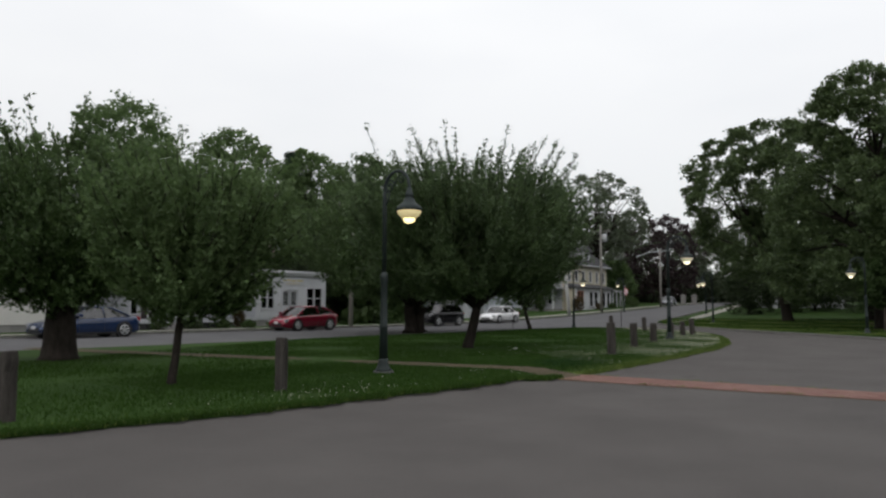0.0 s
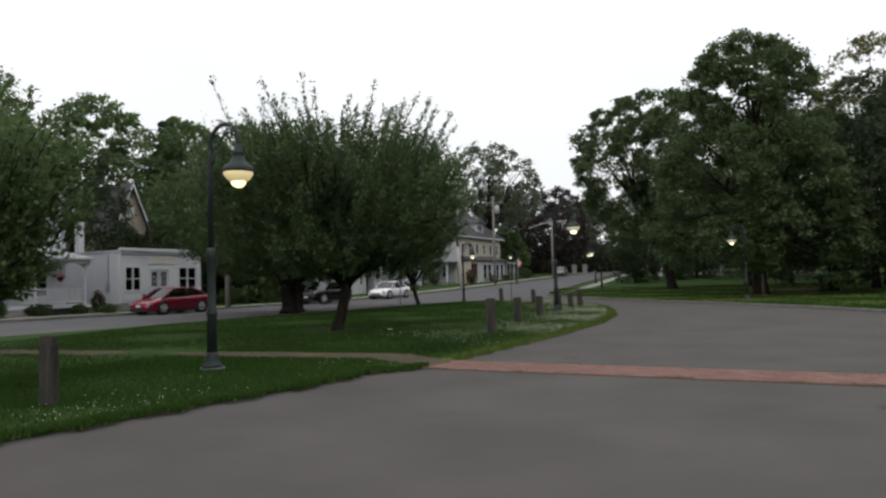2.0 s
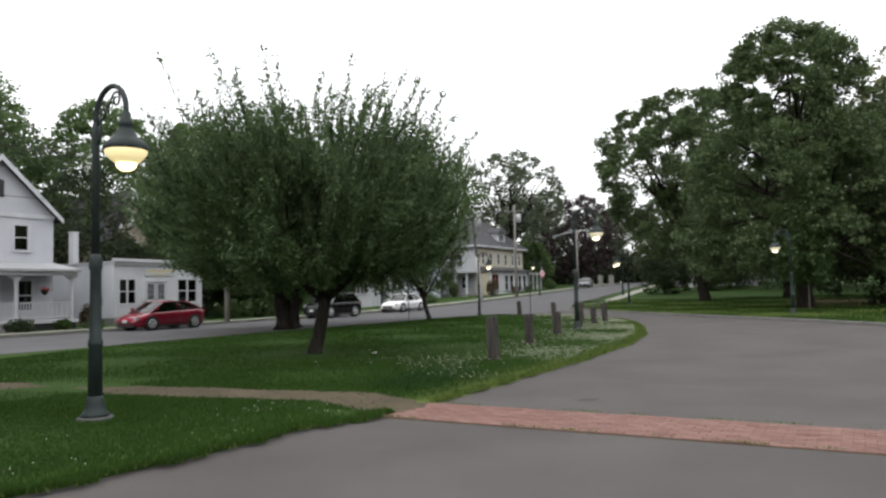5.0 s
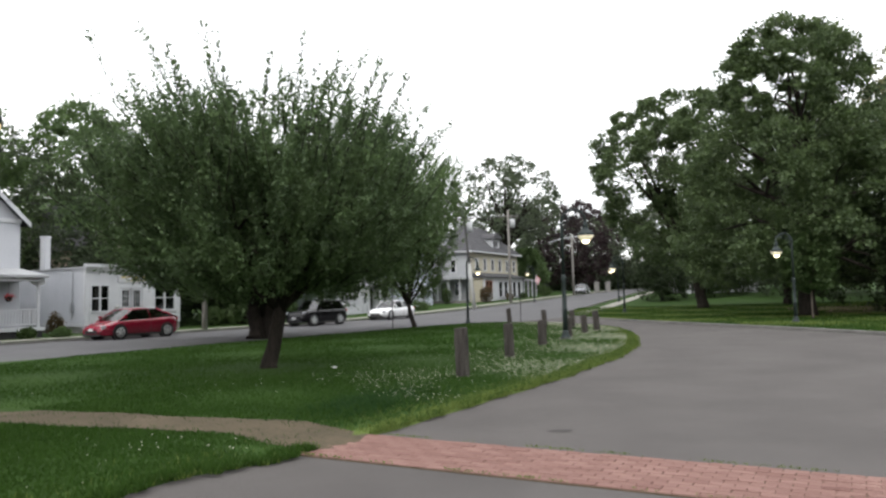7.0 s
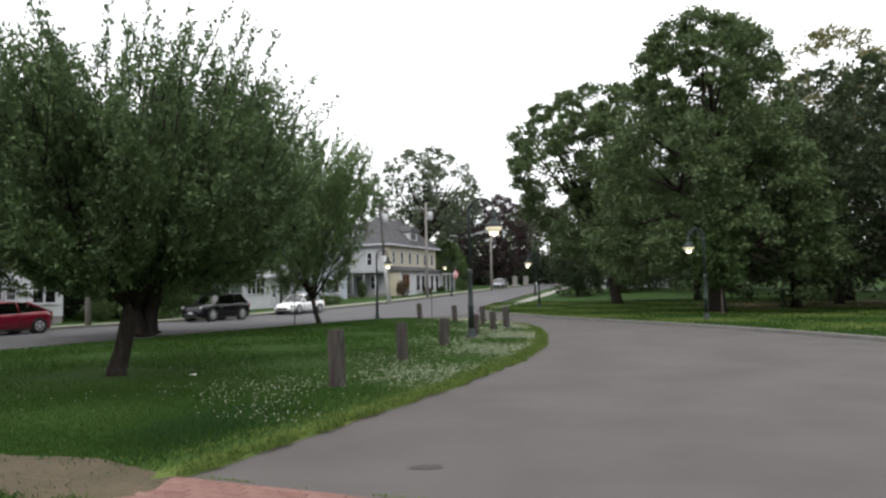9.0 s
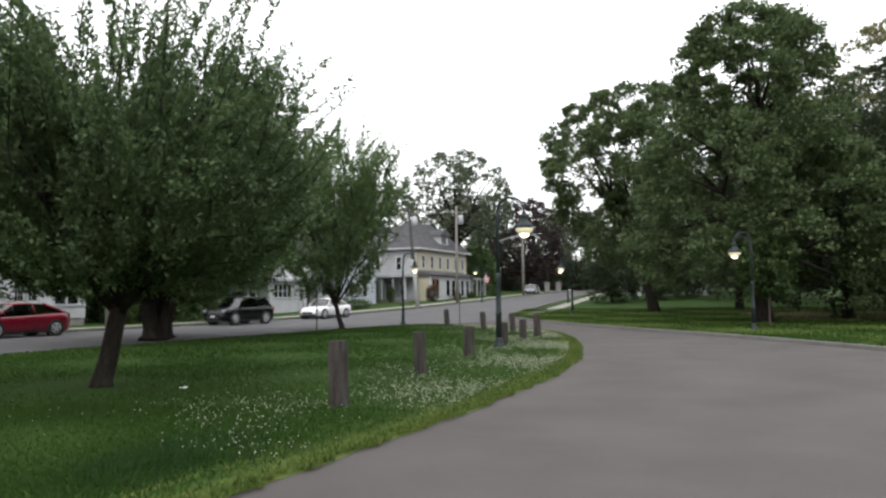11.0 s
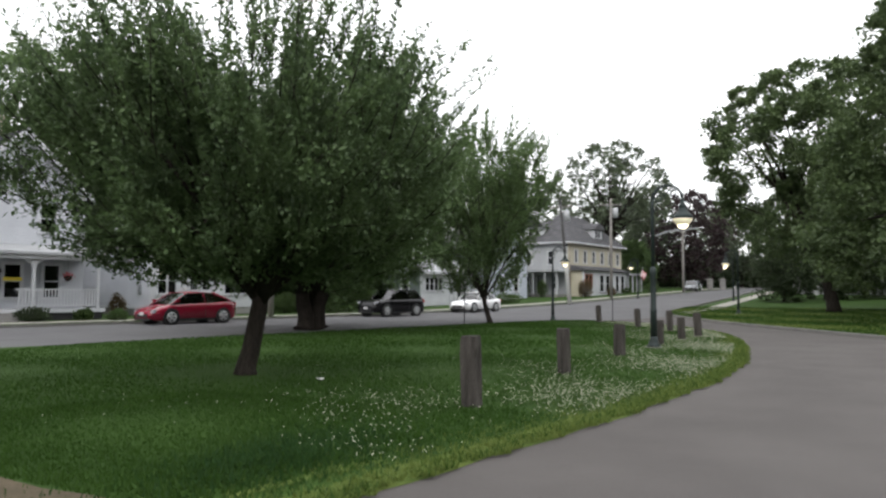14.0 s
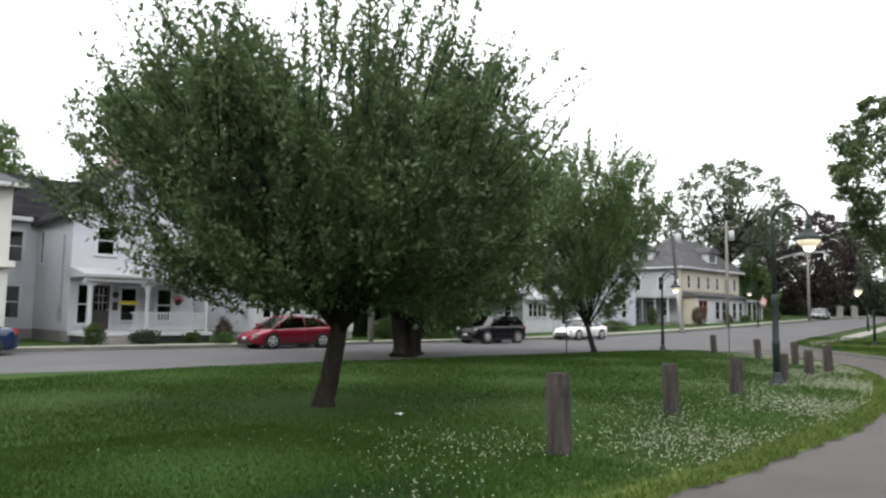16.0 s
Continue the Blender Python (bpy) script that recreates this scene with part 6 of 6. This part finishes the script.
x, y = on_isle(150000, 10.0, 30.0, 0.3)
k = (x > -15) & ((np.abs(y - (16.56 - 0.15 * (x + 2.2))) > 0.5) | (rng.uniform(0, 1, len(x)) < 0.22))
blades("grass_blades", x[k], y[k], 0.05, M_BLADE, "short green grass blades of the island lawn")
y = rng.uniform(11.0, 22.0, 70000)
x = isle_e(y) - 0.42 - 5.5 * rng.uniform(0, 1, 70000)
k = np.abs(y - (16.56 - 0.15 * (x + 2.2))) > 0.5
blades("grass_blades", x[k], y[k], 0.045, M_BLADE, "dense short grass blades near the drive")
x, y = on_isle(60000, 30.0, 51.5, 0.25)
blades("grass_blades", x, y, 0.06, M_BLADE, "short green grass blades on the island tip", 0.016)
# taller ragged edge along the drive
y = np.concatenate([rng.uniform(5, 51, 3500), rng.uniform(5, 16.2, 9000)])
x = isle_e(y) - np.abs(rng.normal(0, 0.20, len(y))) + 0.08 + 0.05 * np.sin(y * 7) + 0.03 * np.sin(y * 19)
k = np.abs(y - (16.56 - 0.15 * (x + 2.2))) > 0.5
blades("grass_edge", x[k], y[k], 0.07, M_BLADE, "ragged green grass along the drive edge", 0.012)
y = rng.uniform(5, 51, 48000)
x = isle_e(y) - np.abs(rng.normal(0, 0.33, len(y))) + 0.10 + 0.05 * np.sin(y * 7) + 0.03 * np.sin(y * 19)
k = np.abs(y - (16.56 - 0.15 * (x + 2.2))) > 0.48 + 0.12 * np.sin(x * 9) + rng.normal(0, 0.1, len(x))
k &= (y > 16.2) | (rng.uniform(0, 1, len(y)) < 0.22)
blades("dry_grass", x[k], y[k], 0.045, M_BLADE_DRY, "yellowed dry grass along the drive edge", 0.012)

# coarser grass on the lawn across the drive
y = rng.uniform(30, 74, 70000)
x = kerb_e(y) + 0.2 + rng.uniform(0, 1, 70000) ** 1.3 * 26
drift = np.sin(x * 0.9 + y * 0.6) + np.sin(x * 0.37 - y * 0.8) + rng.normal(0, 0.7, len(x))
for sel, mt, lb in ((drift > 0.35, M_BLADE_DRY, "paler yellowish tufts in the lawn across the drive"), (drift <= 0.35, M_BLADE, "green tufts in the lawn across the drive")):
    gb = blades("grass_tufts", x[sel], y[sel], 0.075, mt, lb, 0.03)
    gb.location.z = 0.075

# a taller, darker stand of grass beside the verge
y = rng.normal(18.9, 0.75, 3500)
x = isle_e(y) - 1.25 + rng.normal(0, 0.35, 3500) - 0.25 * (y - 18.9)
blades("tall_grass", x, y, 0.065, M_BLADE_DARK, "taller dark green grass near the verge", 0.010)
x, y = on_isle(45000, 4.0, 10.0)
k = x > -16
blades("grass_blades", x[k], y[k], 0.05, M_BLADE, "short green grass blades under the young tree")

# paper scrap on the grass
bm = bmesh.new()
gridv = [[bm.verts.new((0.042 * (i - 1.5), 0.030 * (j - 1.5), 0.03 + 0.018 * math.sin(2.1 * i + 1.3 * j))) for i in range(4)] for j in range(4)]
for j in range(3):
    for i in range(3):
        bm.faces.new((gridv[j][i], gridv[j][i + 1], gridv[j + 1][i + 1], gridv[j + 1][i]))
sc_ = part("paper_scrap", bm, M_PAPER)
sc_.matrix_world = pose(-4.74, 23.64, 0.055, 0, 0, 25)
tagged(sc_, "small crumpled white paper scrap on the lawn", "litter")

# clover heads: small lumpy balls on short stalks, in drifts
y = np.concatenate([19.0 + 30.5 * rng.uniform(0, 1, 17000) ** 0.85, rng.uniform(19, 26, 380), rng.uniform(9, 16, 420)])
e = isle_e(y)
x = e - 0.25 - np.abs(rng.normal(0, 1, len(y))) * np.concatenate([np.full(17000, 1.6), np.full(380, 3.2), np.full(420, 0.9)])
drift = np.sin(x * 1.7 + y * 0.9) + np.sin(x * 0.8 - y * 1.3 + 1) + rng.normal(0, 1.2, len(y))
k = (drift > 0.1 + 0.9 * np.clip((25 - y) / 5, 0, 1)) & (x > isle_w(y) + 0.5)
x, y = x[k], y[k]
n = len(x)
r = rng.uniform(0.0055, 0.0115, n)
zc = rise(x, y) + 0.035 + rng.uniform(0.04, 0.09, n)
octa = np.array([(1, 0, 0), (0, 1, 0), (-1, 0, 0), (0, -1, 0), (0, 0, 1), (0, 0, -1)])
of = np.array([(0, 1, 4), (1, 2, 4), (2, 3, 4), (3, 0, 4), (1, 0, 5), (2, 1, 5), (3, 2, 5), (0, 3, 5)])
v = np.stack([x, y, zc], 1)[:, None] + octa[None] * r[:, None, None]
f = (np.arange(n)[:, None, None] * 6 + of[None]).reshape(-1, 3)
blades("clover_leaves", np.repeat(x, 3) + rng.normal(0, 0.09, 3 * n), np.repeat(y, 3) + rng.normal(0, 0.09, 3 * n), 0.055, M_CLOVER_LEAF, "pale green clover leaves among the grass", 0.016)
tagged(array_part("clover_flowers", v.reshape(-1, 3), f, M_CLOVER), "scattered white clover flower heads in the lawn", "clover", kind="stuff")

# low weeds beside the brick band, and oil-dark patches on the drive
for sx, sy, lx, ly, an in ((0.43, 17.4, 0.17, 0.09, 10), (4.2, 12.0, 0.5, 0.18, -20)):
    bm = bmesh.new()
    rr = random.Random(int(sx * 100))
    ring = [bm.verts.new((lx * (0.8 + 0.35 * rr.random()) * math.cos(2 * math.pi * i / 18), ly * (0.8 + 0.35 * rr.random()) * math.sin(2 * math.pi * i / 18), 0)) for i in range(18)]
    bm.faces.new(ring)
    ob = part("asphalt_patch", bm, M_STAIN)
    ob.matrix_world = pose(sx, sy, 0.006 + h(sx, sy), 0, 0, an)
    tagged(ob, "dark worn patch in the drive asphalt", "patch", kind="structure")

# ---------- brick band across the drive ----------
BAND = pose(-2.15, 16.33, -0.094, 0, 0, -17.6)
band = thing("brick_band", BAND, "weathered red brick paving band across the asphalt drive", "paving", kind="structure")
part("bedding", boxes((-0.25, 17.0, -0.51, 0.70, -0.05, 0.006)), M_JOINT, band, "sandy joints between the bricks")
bm = bmesh.new()
box(bm, -0.1005, 0.1005, -0.0475, 0.0475, -0.03, 0.0)
top_edges = [e_ for e_ in bm.edges if all(v_.co.z > -0.001 for v_ in e_.verts)]
bmesh.ops.bevel(bm, geom=top_edges, offset=0.006, segments=1, affect="EDGES")
brick_me = bpy.data.meshes.new("brick")
bm.to_mesh(brick_me)
bm.free()
brick_me.materials.append(M_BRICK)
bv = np.array([v_.co[:] for v_ in brick_me.vertices])
bf = [tuple(p_.vertices) for p_ in brick_me.polygons]
rb = random.Random(8)
rest_v, rest_f, made = [], [], 0
for i in range(84):
    for j in range(12):
        u = -0.12 + i * 0.2065 + (0.103 if j % 2 else 0)
        w = -0.448 + j * 0.0995
        m = pose(u + rb.uniform(-0.003, 0.003), w + rb.uniform(-0.002, 0.002), 0.016 + rb.uniform(-0.004, 0.004), rb.uniform(-0.8, 0.8), rb.uniform(-0.6, 0.6), rb.uniform(-0.7, 0.7))
        if made < 300:
            ob = new("brick", brick_me)
            ob.parent = band
            ob.matrix_local = m
            made += 1
        else:
            base_i = len(rest_v)
            rest_v.extend((m @ Vector(c_))[:] for c_ in bv)
            rest_f.extend(tuple(base_i + q_ for q_ in f_) for f_ in bf)
me = bpy.data.meshes.new("bricks_beyond")
me.from_pydata(rest_v, [], rest_f)
me.materials.append(M_BRICK_REST)
ob = new("bricks_beyond", me)
ob.parent = band
tagged(ob, kind="stuff")
# grass growing in the joints at the band's edges
u = rng.uniform(-0.2, 15, 5000)
w = np.where(rng.uniform(0, 1, 5000) < 0.5, -0.515, 0.72) + rng.normal(0, 0.02, 5000)
k = (np.sin(u * 3.1) + np.sin(u * 7.7 + w * 3) + rng.normal(0, 0.5, 5000)) > 0.3
c_, s_ = math.cos(radians(-17.6)), math.sin(radians(-17.6))
blades("joint_grass", (-2.15 + u * c_ - w * s_)[k], (16.33 + u * s_ + w * c_)[k], 0.022, M_BLADE_DRY, "tufts of yellowed grass along the brick band", 0.006)
